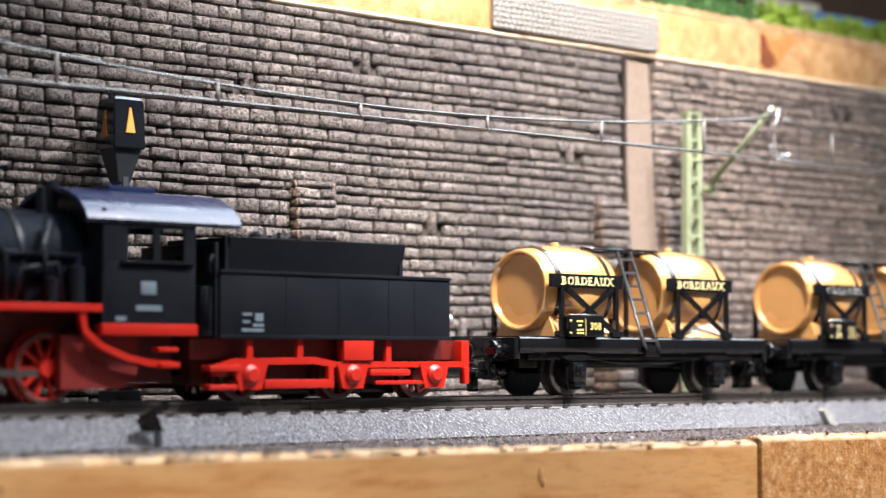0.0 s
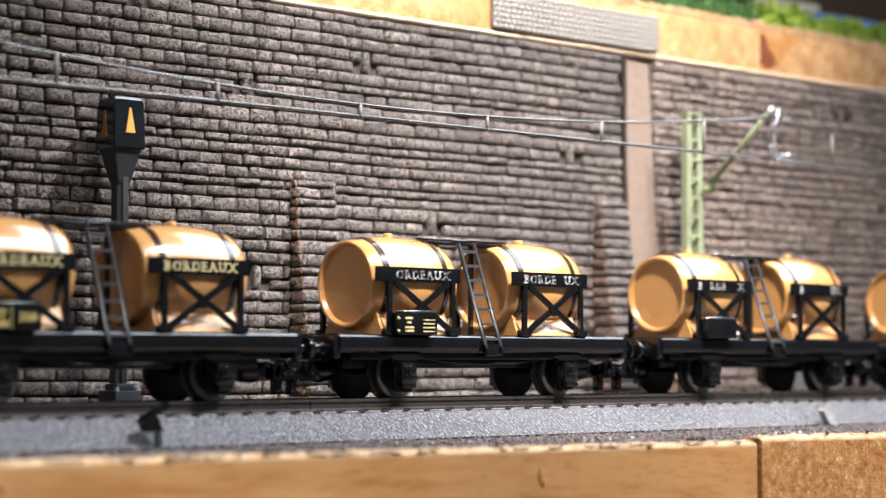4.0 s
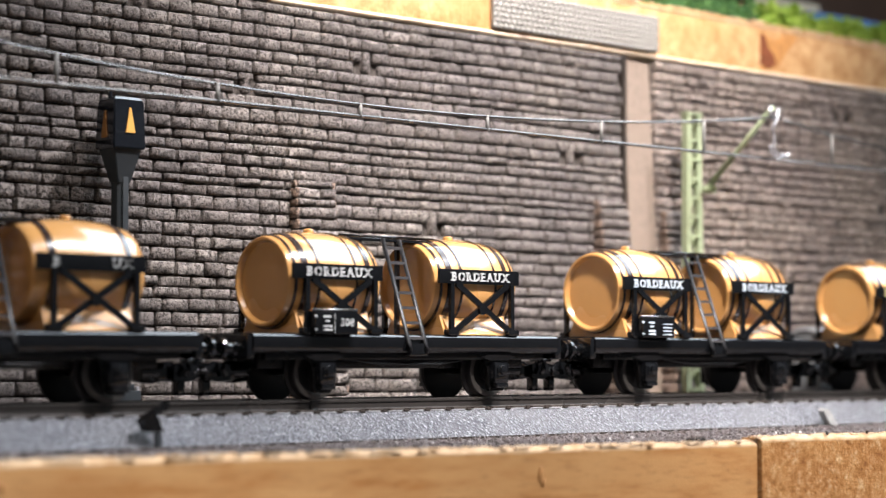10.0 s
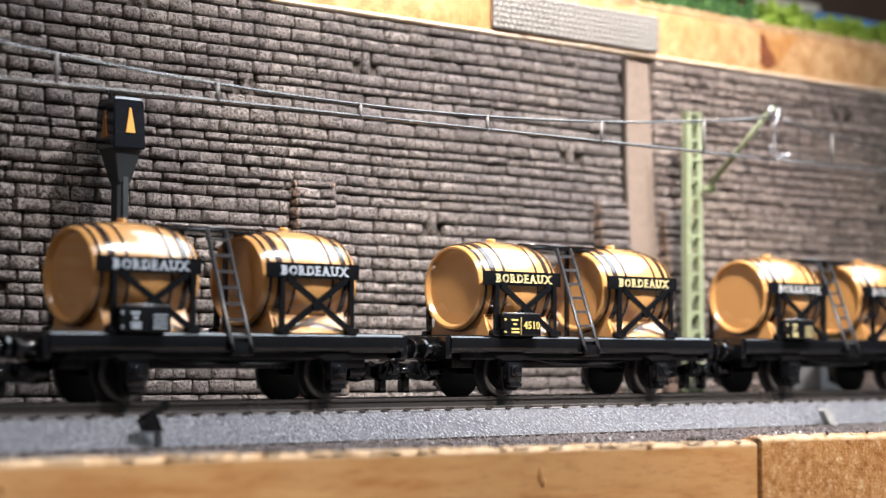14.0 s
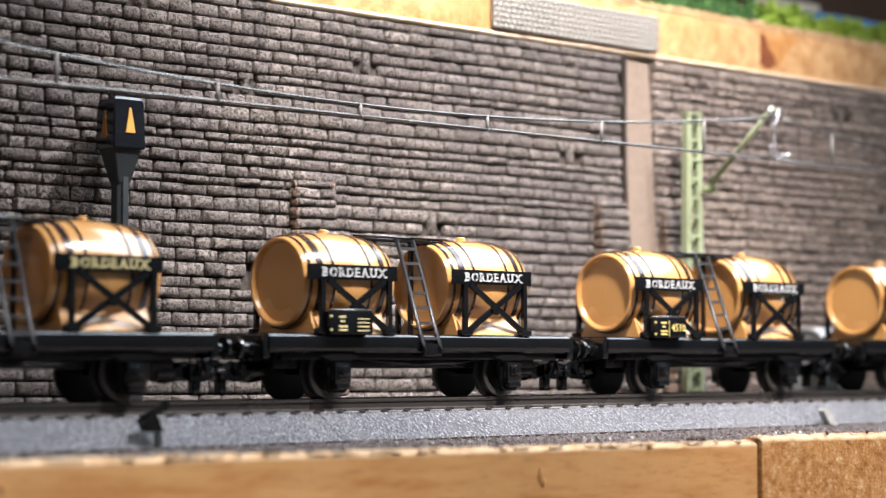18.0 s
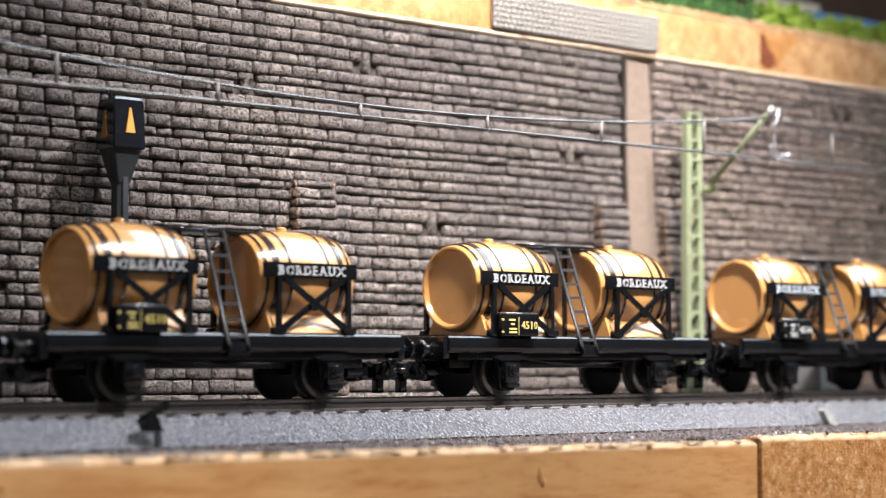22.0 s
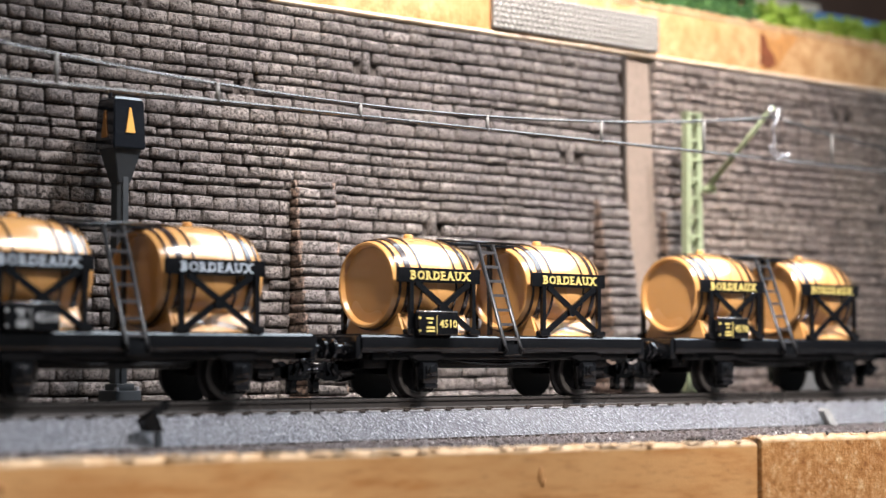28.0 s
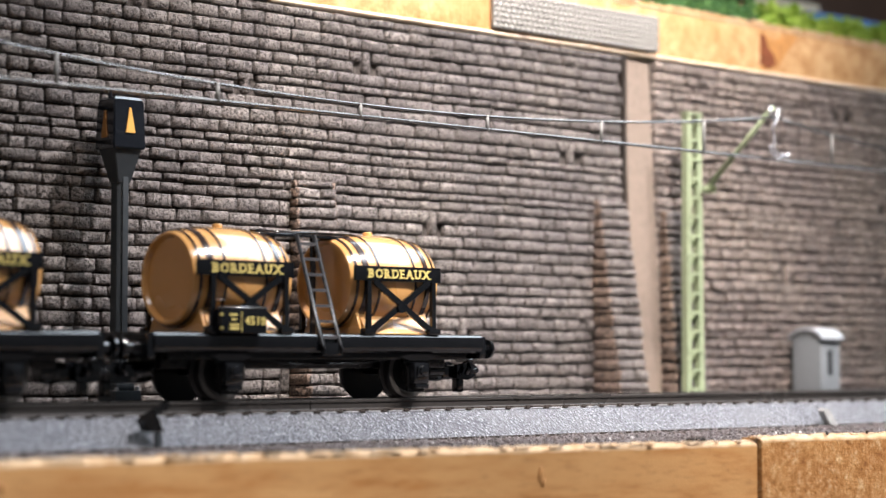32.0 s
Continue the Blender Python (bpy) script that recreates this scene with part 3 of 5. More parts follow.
def retaining_wall():
    left = thing("wall_1", "moulded grey-brown stone block retaining wall", "retaining wall", kind="structure")
    part("backing", bm_box(-0.75, 0.1088, WALL_Y + 0.0002, WALL_Y + 0.012, 0, WALL_TOP), MORTAR, left, "dark recessed joints")
    right = thing("wall_2", "moulded warm brown stone block retaining wall", "retaining wall", kind="structure")
    part("backing", bm_box(0.1225, 0.95, WALL_Y + 0.0002, WALL_Y + 0.012, 0, WALL_TOP + 0.0006), MORTAR, right, "dark recessed joints")
    flat = lambda c, z: Matrix.Translation((c, WALL_Y, z))
    places = wall_layout(11, -0.34, 0.1086, 0.0, WALL_TOP, BUTTRESSES, 1.14)
    fill("further_bricks", places, BRICKS, left, flat, 300, lambda p: -0.115 < p[0] < 0.0 and 0.028 < p[1] < 0.1)
    crest = wall_layout(13, -0.34, BOARD_LEFT - 0.0004, WALL_TOP + 0.0002, WALL_TOP + 0.0032)
    part("crest_backing", bm_box(-0.75, BOARD_LEFT - 0.0004, WALL_Y + 0.0002, WALL_Y + 0.0045, WALL_TOP + 0.0002, WALL_TOP + 0.0032), MORTAR, left)
    fill("crest_bricks", crest, BRICKS, left, flat, 300, lambda p: p[0] > -0.115)
    places = wall_layout(12, 0.1228, 0.60, 0.0, WALL_TOP + 0.0006, BUTTRESSES, 1.2)
    fill("further_bricks", places, BRICKS_WARM, right, flat, 300, lambda p: p[0] < 0.195 and 0.02 < p[1])
    strip = thing("pilaster", "flat brown plaster strip covering the wall joint", "pilaster", kind="structure")
    bm = bmesh.new()
    rows = []
    for i in range(23):
        z = WALL_TOP * i / 22
        b = -0.0004 + 0.0052 * (1 - z / WALL_TOP)
        rows.append([bm.verts.new(p) for p in ((0.1105, WALL_Y + 0.006, z), (0.1105 + 0.0003 * noise.noise((z * 300, 0, 0)), WALL_Y - b, z),
                                              (0.1221 + 0.0003 * noise.noise((z * 300, 5, 0)), WALL_Y - b, z), (0.1221, WALL_Y + 0.006, z))])
    for a, b in zip(rows, rows[1:]):
        for k in range(4):
            bm.faces.new((a[k], a[(k + 1) % 4], b[(k + 1) % 4], b[k]))
    bm.faces.new(rows[-1])
    bmesh.ops.recalc_face_normals(bm, faces=bm.faces[:])
    part("strip", bm, PILASTER, strip)
    part("open_joint", bm_box(0.1088, 0.1103, WALL_Y - 0.0014, WALL_Y + 0.006, 0.052, WALL_TOP), SLEEPER, strip, "dark open joint beside the strip")
    # battered buttresses
    for n, (xa, xb, top, foot) in enumerate(BUTTRESSES):
        bt = thing("buttress", "battered stone block buttress with rusty flanks", "buttress", "wall buttresses", kind="structure")
        slope = math.atan2(foot - 0.0034, top)
        core = bm_prism([(WALL_Y + 0.001, 0), (WALL_Y - foot + 0.0016, 0), (WALL_Y - 0.0018, top), (WALL_Y + 0.001, top)], "x", xa + 0.0006, xb - 0.0006)
        part("core", core, MORTAR, bt)
        r = random.Random(40 + n)
        front, side = [], []
        for k, (z, h) in enumerate(wall_rows(60 + n, 0.0, top)):
            cut = xa + (xb - xa) * r.uniform(0.35, 0.65)
            cells = ((xa, cut), (cut, xb)) if k % 3 else ((xa, xb),)
            for a, b in cells:
                front.append(((a + b) / 2, z + h / 2, b - a, h, r.uniform(0.9, 1.4), r.randrange(10)))
            dep = foot - (foot - 0.0034) * (z + h / 2) / top - 0.0002
            if dep > 0.0016:
                side.append((dep, z + h / 2, dep, h, r.uniform(0.5, 0.8), r.randrange(6)))
        lean = lambda c, z: Matrix.Translation((c, WALL_Y - foot + 0.0018 + (foot - 0.0034) * z / top, z)) @ pose(0, 0, 0, -math.degrees(slope), 0, 0)
        fill("front_bricks", front, BRICKS, bt, lean, 300, lambda p: True)
        for flank in (0, 1):
            x = xb - 0.0008 if flank else xa + 0.0008
            turn = pose(0, 0, 0, 0, 0, 90 if flank else -90)
            sit = lambda dep, z: Matrix.Translation((x, WALL_Y + 0.0002 - dep / 2, z)) @ turn
            fill("flank_bricks", side, BRICKS_TAN, bt, sit, 300, lambda p: True)


def upper_level():
    board = thing("upper_board", "pale sawn pine edge of the upper level board", "board", kind="structure")
    part("back_edge", bm_box(-0.9, BOARD_LEFT - 0.0003, WALL_Y + 0.005, WALL_Y + 0.020, WALL_TOP + 0.0034, BOARD_TOP, 0.0004), CARD, board, "grey set-back edge")
    part("front_edge", bm_box(BOARD_LEFT, 0.176, WALL_Y - 0.0006, WALL_Y + 0.020, WALL_TOP + 0.0008, BOARD_TOP, 0.0004), PINE_PALE, board)
    part("front_edge", bm_box(0.1762, 1.2, WALL_Y - 0.0006, WALL_Y + 0.020, WALL_TOP + 0.0008, BOARD_TOP, 0.0004), PINE_PALE, board)
    part("board_top", bm_box(-0.9, 1.2, WALL_Y + 0.0203, 0.75, WALL_TOP + 0.0012, BOARD_TOP - 0.0006), PINE_TOP, board)
    r = random.Random(8)
    places = []
    for i in range(220):
        x = r.uniform(BOARD_LEFT + 0.004, 0.30)
        up = r.random() < 0.6
        m = Matrix.Translation((x, WALL_Y - 0.0008 + r.uniform(0, 0.001), (BOARD_TOP if up else WALL_TOP + 0.0012) + r.uniform(-0.0004, 0.0003)))
        places.append(m @ pose(0, 0, 0, r.uniform(-20, 20), r.uniform(-6, 6), 0) @ Matrix.Diagonal((r.uniform(0.001, 0.004), 0.0005, r.uniform(0.0002, 0.0005), 1)))
    part("splinters", scatter("splinters", PINE_CHIP, "cube", places), None, board, "pale splinters on the sawn edges")["kind"] = "stuff"
    # pale rough lips along the lower and upper arris
    for name, zc, tall in (("lower_lip", WALL_TOP + 0.0011, 0.0011), ("upper_lip", BOARD_TOP - 0.0004, 0.0013)):
        bm = bmesh.new()
        rows = []
        for i in range(261):
            x = BOARD_LEFT + (0.5 - BOARD_LEFT) * i / 260
            k = 0.5 + 0.35 * noise.noise((x * 160, zc * 900, 0.0)) + 0.3 * noise.noise((x * 700, zc * 900, 4.0))
            a, yb = tall * (0.45 + 0.5 * k), WALL_Y - 0.0010 - 0.0005 * k
            if name == "upper_lip":
                yb = WALL_Y - 0.0008
                rows.append([bm.verts.new(p) for p in ((x, WALL_Y + 0.0006, BOARD_TOP - 0.0017), (x, yb, BOARD_TOP - 0.0013 - 0.0004 * k), (x, yb + 0.0006, BOARD_TOP - 0.0006), (x, yb + 0.0019, BOARD_TOP + 0.0003), (x, yb + 0.0060, BOARD_TOP + 0.0005))])
                continue
            rows.append([bm.verts.new(p) for p in ((x, WALL_Y + 0.0006, zc - a), (x, yb + 0.0003, zc - a * 0.7), (x, yb, zc), (x, yb + 0.0003, zc + a * 0.6), (x, WALL_Y + 0.0006, zc + a * 0.8))])
        for u, v in zip(rows, rows[1:]):
            for k in range(4):
                bm.faces.new((u[k], u[k + 1], v[k + 1], v[k]))
        part(name, bm, PALE_LIP, board, "pale rough sawn lip")
    y = WALL_Y - 0.0006
    dark, pale = plastic("pine_knot", (0.2, 0.055, 0.016), 0.6, 0.5, scale=350), plastic("knot_halo", (0.5, 0.23, 0.065), 0.65, 0.35, scale=300)
    kx = 0.1745
    halo = [(kx + 0.001, 0.1126), (kx + 0.0065, 0.1140), (kx + 0.0092, 0.1180), (kx + 0.0140, 0.1238), (kx + 0.0128, 0.1258), (kx + 0.0080, 0.1240), (kx + 0.0050, 0.1222), (kx + 0.0008, 0.1248)]
    part("knot_halo", bm_prism([(kx + (x - kx) * 1.35, z) for x, z in halo], "y", y - 0.0002, y + 0.0004), pale, board, "brown smear beside the knot")
    knot = [(kx, 0.1140), (kx + 0.0030, 0.1131), (kx + 0.0052, 0.1150), (kx + 0.0044, 0.1178), (kx + 0.0024, 0.1200), (kx + 0.0016, 0.1235), (kx + 0.0002, 0.1240)]
    part("knot", bm_prism([(kx + (x - kx) * 1.5, z) for x, z in knot], "y", y - 0.0004, y + 0.0004), dark, board, "dark red-brown knot")
    # embossed card strip pinned over the edge
    card = thing("cobble_card", "grey embossed cobblestone card over the pine edge", "card strip")
    xa, xb, za, zb = 0.0545, 0.1245, 0.1125, 0.1234
    part("sheet", bm_box(xa, xb, WALL_Y - 0.0019, WALL_Y - 0.0009, za, zb, 0.0002), CARD_GAP, card)
    places = []
    step_x, step_z = 0.00215, 0.00155
    for j in range(int((zb - za) / step_z)):
        for i in range(int((xb - xa) / step_x)):
            x = xa + (i + (0.5 if j % 2 else 0.15)) * step_x + 0.0005
            if x < xb - 0.0008:
                places.append(Matrix.Translation((x, WALL_Y - 0.0019, za + (j + 0.5) * step_z)) @ Matrix.Diagonal((0.00086, 0.0006, 0.00062, 1)))
    part("cobbles", scatter("cobbles", CARD, "ico", places, True), None, card, "rows of small raised cobbles")["kind"] = "stuff"


def foam_hedge(label, x0, x1, y0, y1, height, mat, seed, count):
    r = random.Random(seed)
    places = []
    for i in range(count):
        x, y = r.uniform(x0, x1), r.uniform(y0, y1)
        top = max(0.002, height * (0.78 + 0.5 * noise.noise((x * 110, y * 110, seed))))
        z = BOARD_TOP + r.uniform(0.02, 1.0) ** 0.7 * top
        k = r.uniform(0.0006, 0.0014)
        places.append(Matrix.Translation((x, y, z)) @ tumble(r) @ Matrix.Diagonal((k, k, k * r.uniform(0.5, 1.0), 1)))
    ob = thing("hedge", label, "hedge")
    core = bm_box(x0 + 0.001, x1 - 0.001, y0 + 0.0015, y1 - 0.001, BOARD_TOP - 0.0006, BOARD_TOP + height * 0.4, 0.001)
    part("foam_core", core, mat, ob)
    part("foam_clumps", scatter("foam_clumps", mat, "cone", places), None, ob)["kind"] = "stuff"


retaining_wall()
upper_level()
foam_hedge("dark green foam hedge on the upper board edge", 0.102, 0.1830, WALL_Y + 0.006, WALL_Y + 0.022, 0.017, HEDGE_DARK, 1, 2600)
foam_hedge("light green foam hedge on the upper board edge", 0.1835, 0.32, WALL_Y + 0.004, WALL_Y + 0.020, 0.0094, HEDGE_LIGHT, 2, 3600)


def background_things():
    car = thing("model_lorry", "small blue model lorry parked on the upper board", "model lorry")
    z = BOARD_TOP - 0.0006
    part("cargo_box", bm_box(0.252, 0.292, 0.078, 0.094, z + 0.005, z + 0.0185, 0.001), BLUE_PAINT, car)
    part("cab", bm_box(0.2925, 0.304, 0.079, 0.093, z + 0.004, z + 0.0165, 0.0015), BLUE_PAINT, car)
    for x in (0.260, 0.298):
        for y in (0.0775, 0.0915):
            part("wheel", bm_lathe([(-0.0015, 0), (-0.0015, 0.0042), (0.0015, 0.0042), (0.0015, 0)], "y", 14, (x, y + 0.0015, z + 0.0042)), BLACK, car)
    box = thing("wooden_block", "beige wooden block lying on the upper board", "block")
    part("block", bm_box(0.246, 0.290, 0.104, 0.118, z, z + 0.0285, 0.001), BEIGE_PAINT, box)


background_things()

# ---------------------------------------------------------------- track
TRACK_STEP = 0.18


def track_section(detailed):
    tr = thing("track_section", "grey embossed model track with dark sleepers and steel rails", "model track", "track sections")
    h = TRACK_STEP - 0.0003
    bed = [(-0.0218, 0.0), (-0.0212, 0.0006), (-0.0122, 0.0066), (0.0122, 0.0066), (0.0212, 0.0006), (0.0218, 0.0)]
    # dark strip stands in for the shaded gap between bed and ground
    part("foot_lip", bm_box(0, h, -0.0225, -0.0217, -0.0002, 0.0005), SLEEPER, tr, "dark strip for the shade in the gap under the bed edge")
    part("bed", bm_prism(bed, "x", 0, h), BALLAST, tr, "embossed grey ballast bed")
    prof = [(-0.0011, 0.0066), (-0.0011, 0.0070), (-0.00045, 0.0074), (-0.00045, 0.0086), (-0.0007, 0.0088), (-0.0007, 0.0093),
            (-0.0005, RAIL_TOP), (0.0005, RAIL_TOP), (0.0007, 0.0093), (0.0007, 0.0088), (0.00045, 0.0086), (0.00045, 0.0074), (0.0011, 0.0070), (0.0011, 0.0066)]
    for y in (-0.00885, 0.00885):
        part("rail", bm_prism([(u + y, w) for u, w in prof], "x", 0, h), RAIL, tr, "dark steel rail")
        part("rail_head", bm_box(0, h, y - 0.0004, y + 0.0004, RAIL_TOP - 0.0003, RAIL_TOP + 0.0001), RAIL_HEAD, tr, "bright worn running surface")
    n = 27
    step = TRACK_STEP / n
    if detailed:
        me = mesh_of("sleeper", bm_box(-0.0021, 0.0021, -0.0125, 0.0125, 0.0063, 0.0072, 0.0002), SLEEPER)
        pin = mesh_of("contact_stud", bm_lathe([(0.0, 0.0004), (0.0008, 0.0004), (0.001, 0.0)], "z", 8), STEEL)
        # pale ridge pieces added for the lit bed edge between sleepers
        lip = mesh_of("bed_lip", bm_tube([(-0.0021, -0.0125, 0.0066), (0.0020, -0.0125, 0.0066)], 0.0002, 6), LIT_BED_EDGE)
        nub = mesh_of("sleeper_end", bm_box(-0.0007, 0.0007, -0.0129, -0.0124, 0.0064, 0.0070, 0.0002), SLEEPER)
        for k in range(n):
            part("bed_lip", lip, None, tr, at=(k * step + 0.0027, 0, 0))
            part("sleeper_end", nub, None, tr, at=((k + 0.5) * step + 0.0027, 0, 0))
            part("sleeper", me, None, tr, at=((k + 0.5) * step, 0, 0))
            part("contact_stud", pin, None, tr, at=((k + 0.5) * step, 0, 0.0072))
    else:
        bm = bmesh.new()
        for k in range(n):
            bm_box((k + 0.5) * step - 0.0017, (k + 0.5) * step + 0.0017, -0.0129, 0.0129, 0.0063, 0.0072, bm=bm)
        part("sleepers", bm, SLEEPER, tr)["kind"] = "stuff"
    return tr


near_track, far_track = track_section(True), track_section(False)
near_track.location.x = 0.131 - TRACK_STEP
for k in range(-9, 13):
    x = 0.131 + k * TRACK_STEP
    if k == -1:
        continue
    if k == -9:
        far_track.location.x = x
    else:
        copy_thing(near_track if k in (-2, 0) else far_track, Matrix.Translation((x, 0, 0)))


def track_fittings():
    clip = thing("track_terminal", "black track terminal with a bent lever", "terminal")
    part("foot", bm_prism([(-0.0998, 0.0006), (-0.0984, 0.0002), (-0.0986, 0.0036), (-0.1000, 0.0036)], "y", -0.0226, -0.0216), SIGNAL_GREY, clip)
    part("body", bm_prism([(-0.1028, 0.0060), (-0.1014, 0.0038), (-0.0982, 0.0036), (-0.0990, 0.0062), (-0.1006, 0.0076)], "y", -0.0225, -0.0195), BLACK_SOFT, clip)
    part("lever", bm_bar((-0.1008, -0.0205, 0.0066), (-0.0952, -0.0195, 0.0092), 0.0014, 0.0016), BLACK_SOFT, clip)
    tab = thing("track_tab", "grey track joining tab at the foot of the bed", "tab")
    part("tongue", bm_prism([(0.1224, 0.0044), (0.1232, 0.0052), (0.1246, 0.0048), (0.1266, 0.0030), (0.1286, 0.0004), (0.1258, 0.0002), (0.1240, 0.0022)], "y", -0.0232, -0.0212), plastic("dull_tab_grey", (0.34, 0.345, 0.335), 0.5, 0.2), tab)


track_fittings()

# ---------------------------------------------------------------- signal, mast, hut, wires


def lantern_signal():
    s = thing("lantern_signal", "black lantern signal on a post with amber arrows", "signal", at=(-0.0745, 0.031, 0))
    part("base", bm_box(-0.0030, 0.0042, -0.0035, 0.0040, 0, 0.0114, 0.0005), SIGNAL_GREY, s, "dark grey base block")
    part("collar", bm_box(-0.0021, 0.0029, -0.0026, 0.0026, 0.0114, 0.0130, 0.0004), SIGNAL_GREY, s)
    for x in (-0.0022, 0.0034):
        part("bolt", bm_lathe([(0.0113, 0.0006), (0.0122, 0.0005), (0.0123, 0)], "z", 8, (x, -0.0027, 0)), STEEL, s, "small bright bolt")
    part("post", bm_prism([(-0.0016, -0.0012), (-0.0010, -0.0016), (0.0010, -0.0016), (0.0016, -0.0012), (0.0016, 0.0013), (-0.0016, 0.0013)], "z", 0.0118, 0.064), SIGNAL_GREY, s)
    part("rib", bm_box(-0.0005, 0.0010, -0.0021, -0.0016, 0.012, 0.062, 0.0001), SIGNAL_GREY, s, "grey rib along the post")

    def frustum(x0, y0, z0, x1, y1, z1, bevel):
        bm = bmesh.new()
        lo = [bm.verts.new((a * x0, b * y0, z0)) for a, b in ((-1, -1), (1, -1), (1, 1), (-1, 1))]
        hi = [bm.verts.new((a * x1, b * y1, z1)) for a, b in ((-1, -1), (1, -1), (1, 1), (-1, 1))]
        for k in range(4):
            bm.faces.new((lo[k], lo[(k + 1) % 4], hi[(k + 1) % 4], hi[k]))
        bm.faces.new(lo[::-1]), bm.faces.new(hi)
        bmesh.ops.bevel(bm, geom=bm.edges[:], offset=bevel, segments=2, affect="EDGES")
        return bm

    part("funnel", frustum(0.0017, 0.0018, 0.0600, 0.0038, 0.0034, 0.0682, 0.0002), SIGNAL_GREY, s, "dark grey tapered neck")
    part("housing", frustum(0.0045, 0.0041, 0.0680, 0.0041, 0.0037, 0.0795, 0.0003), SIGNAL, s)
    part("roof", frustum(0.0040, 0.0036, 0.0795, 0.0032, 0.0028, 0.0803, 0.0001), SIGNAL, s)
    part("finial", bm_lathe([(0.0803, 0.0005), (0.0812, 0.0007), (0.0818, 0.0005), (0.082, 0)], "z", 10, (-0.003, 0, 0)), SIGNAL, s)
    arrow = [(-0.0012, 0.0717), (0.0014, 0.0717), (0.0003, 0.0776), (-0.0001, 0.0776)]
    a = part("arrow", bm_prism(arrow, "y", -0.0002, 0.0002), AMBER, s, "amber arrow")
    a.matrix_basis = Matrix.Translation((0, -0.0040, 0.074)) @ pose(0, 0, 0, -2.0, 0, 0) @ Matrix.Translation((0, 0, -0.074))
    b = part("arrow", bm_prism([(-0.0012, 0.0706), (0.0010, 0.0706), (0.0001, 0.0770), (-0.0003, 0.0770)], "x", -0.0002, 0.0002), AMBER_DULL, s, "darker amber arrow")
    b.matrix_basis = Matrix.Translation((-0.0044, 0, 0.074)) @ pose(0, 0, 0, 0, 2.0, 0) @ Matrix.Translation((0, 0, -0.074))


def mast():
    s = thing("catenary_mast", "pale green lattice mast carrying the overhead wire", "mast", at=(0.1276, 0.029, 0))
    part("foot", bm_box(-0.007, 0.007, -0.006, 0.006, 0, 0.003, 0.0006), MAST, s)
    top = 0.0925
    for sx in (-1, 1):
        part("upright", bm_prism([(sx * 0.0030 - 0.0010, 0.003), (sx * 0.0030 + 0.0010, 0.003), (sx * 0.0023 + 0.0009, top), (sx * 0.0023 - 0.0009, top)], "y", -0.0011, 0.0011), MAST, s)
    n = 15
    for k in range(n):
        z0, z1 = 0.004 + (top - 0.006) * k / n, 0.004 + (top - 0.006) * (k + 1) / n
        a, b = 0.0030 - 0.0007 * z0 / top, 0.0030 - 0.0007 * z1 / top
        part("lattice_bar", bm_bar((-a, 0.0012, z0), (b, 0.0012, z1), 0.0009, 0.0008), MAST, s)
        part("rung", bm_bar((-b, -0.001, z1), (b, -0.001, z1), 0.0008, 0.0008), MAST, s)
    part("cap", bm_box(-0.0036, 0.0036, -0.0014, 0.0014, top, top + 0.0008, 0.0002), MAST, s)
    part("collar", bm_lathe([(0, 0.0013), (0.0032, 0.0013)], "y", 12, (0.0035, -0.0052, 0.0700)), MAST, s)
    part("arm", bm_tube([(0.0035, -0.002, 0.0695), (0.0025, -0.0292, 0.0925)], 0.0008, 8), MAST, s)
    hang = part("hanger", bm_tube([(0.0025, -0.029, 0.0915), (0.0036, -0.0293, 0.0885), (0.0024, -0.029, 0.0862), (0.0034, -0.0288, 0.0838), (0.0028, -0.029, 0.0805), (0.0045, -0.029, 0.0788), (0.0092, -0.029, 0.0785), (0.0098, -0.029, 0.0796)], 0.00042, 6), STEEL, s, "bright bent wire hanger")
    part("clip", bm_tube([(0.0008, -0.0292, 0.0812), (0.0018, -0.0288, 0.0796), (0.003, -0.0292, 0.0782), (0.0054, -0.0288, 0.077), (0.0066, -0.029, 0.0782)], 0.00042, 6), STEEL, hang)
    part("pin", bm_tube([(0.0052, -0.029, 0.0925), (0.0044, -0.029, 0.0893), (0.0028, -0.029, 0.0885)], 0.00042, 6), STEEL, hang)
    part("hook", bm_tube([(0.0012, -0.029, 0.0928), (0.0014, -0.029, 0.0898), (0.003, -0.029, 0.0888)], 0.00042, 6), STEEL, hang)


def overhead_wire(x0, x1, shift):
    s = thing("overhead_wire", "grey steel overhead wire with upper wire and droppers", "overhead wire", "overhead wires")
    mid, half = (x0 + x1) / 2, (x1 - x0) / 2
    low = lambda x: 0.0771
    up = lambda x: 0.0799 + 0.0097 * ((x - mid) / half) ** 2
    xs = [x0 + (x1 - x0) * k / 40 for k in range(41)]
    part("contact_wire", bm_tube([(x, 0, low(x)) for x in xs], 0.00045, 6), WIRE, s)
    part("upper_wire", bm_tube([(x, 0, up(x)) for x in xs], 0.00036, 6), WIRE, s)
    n = 7
    for k in range(n):
        x = mid + shift + (k - (n - 1) / 2) * 0.0420
        part("dropper", bm_tube([(x, 0, low(x) - 0.0004), (x, 0, up(x) + 0.0003)], 0.0005, 6), DROPPER, s)


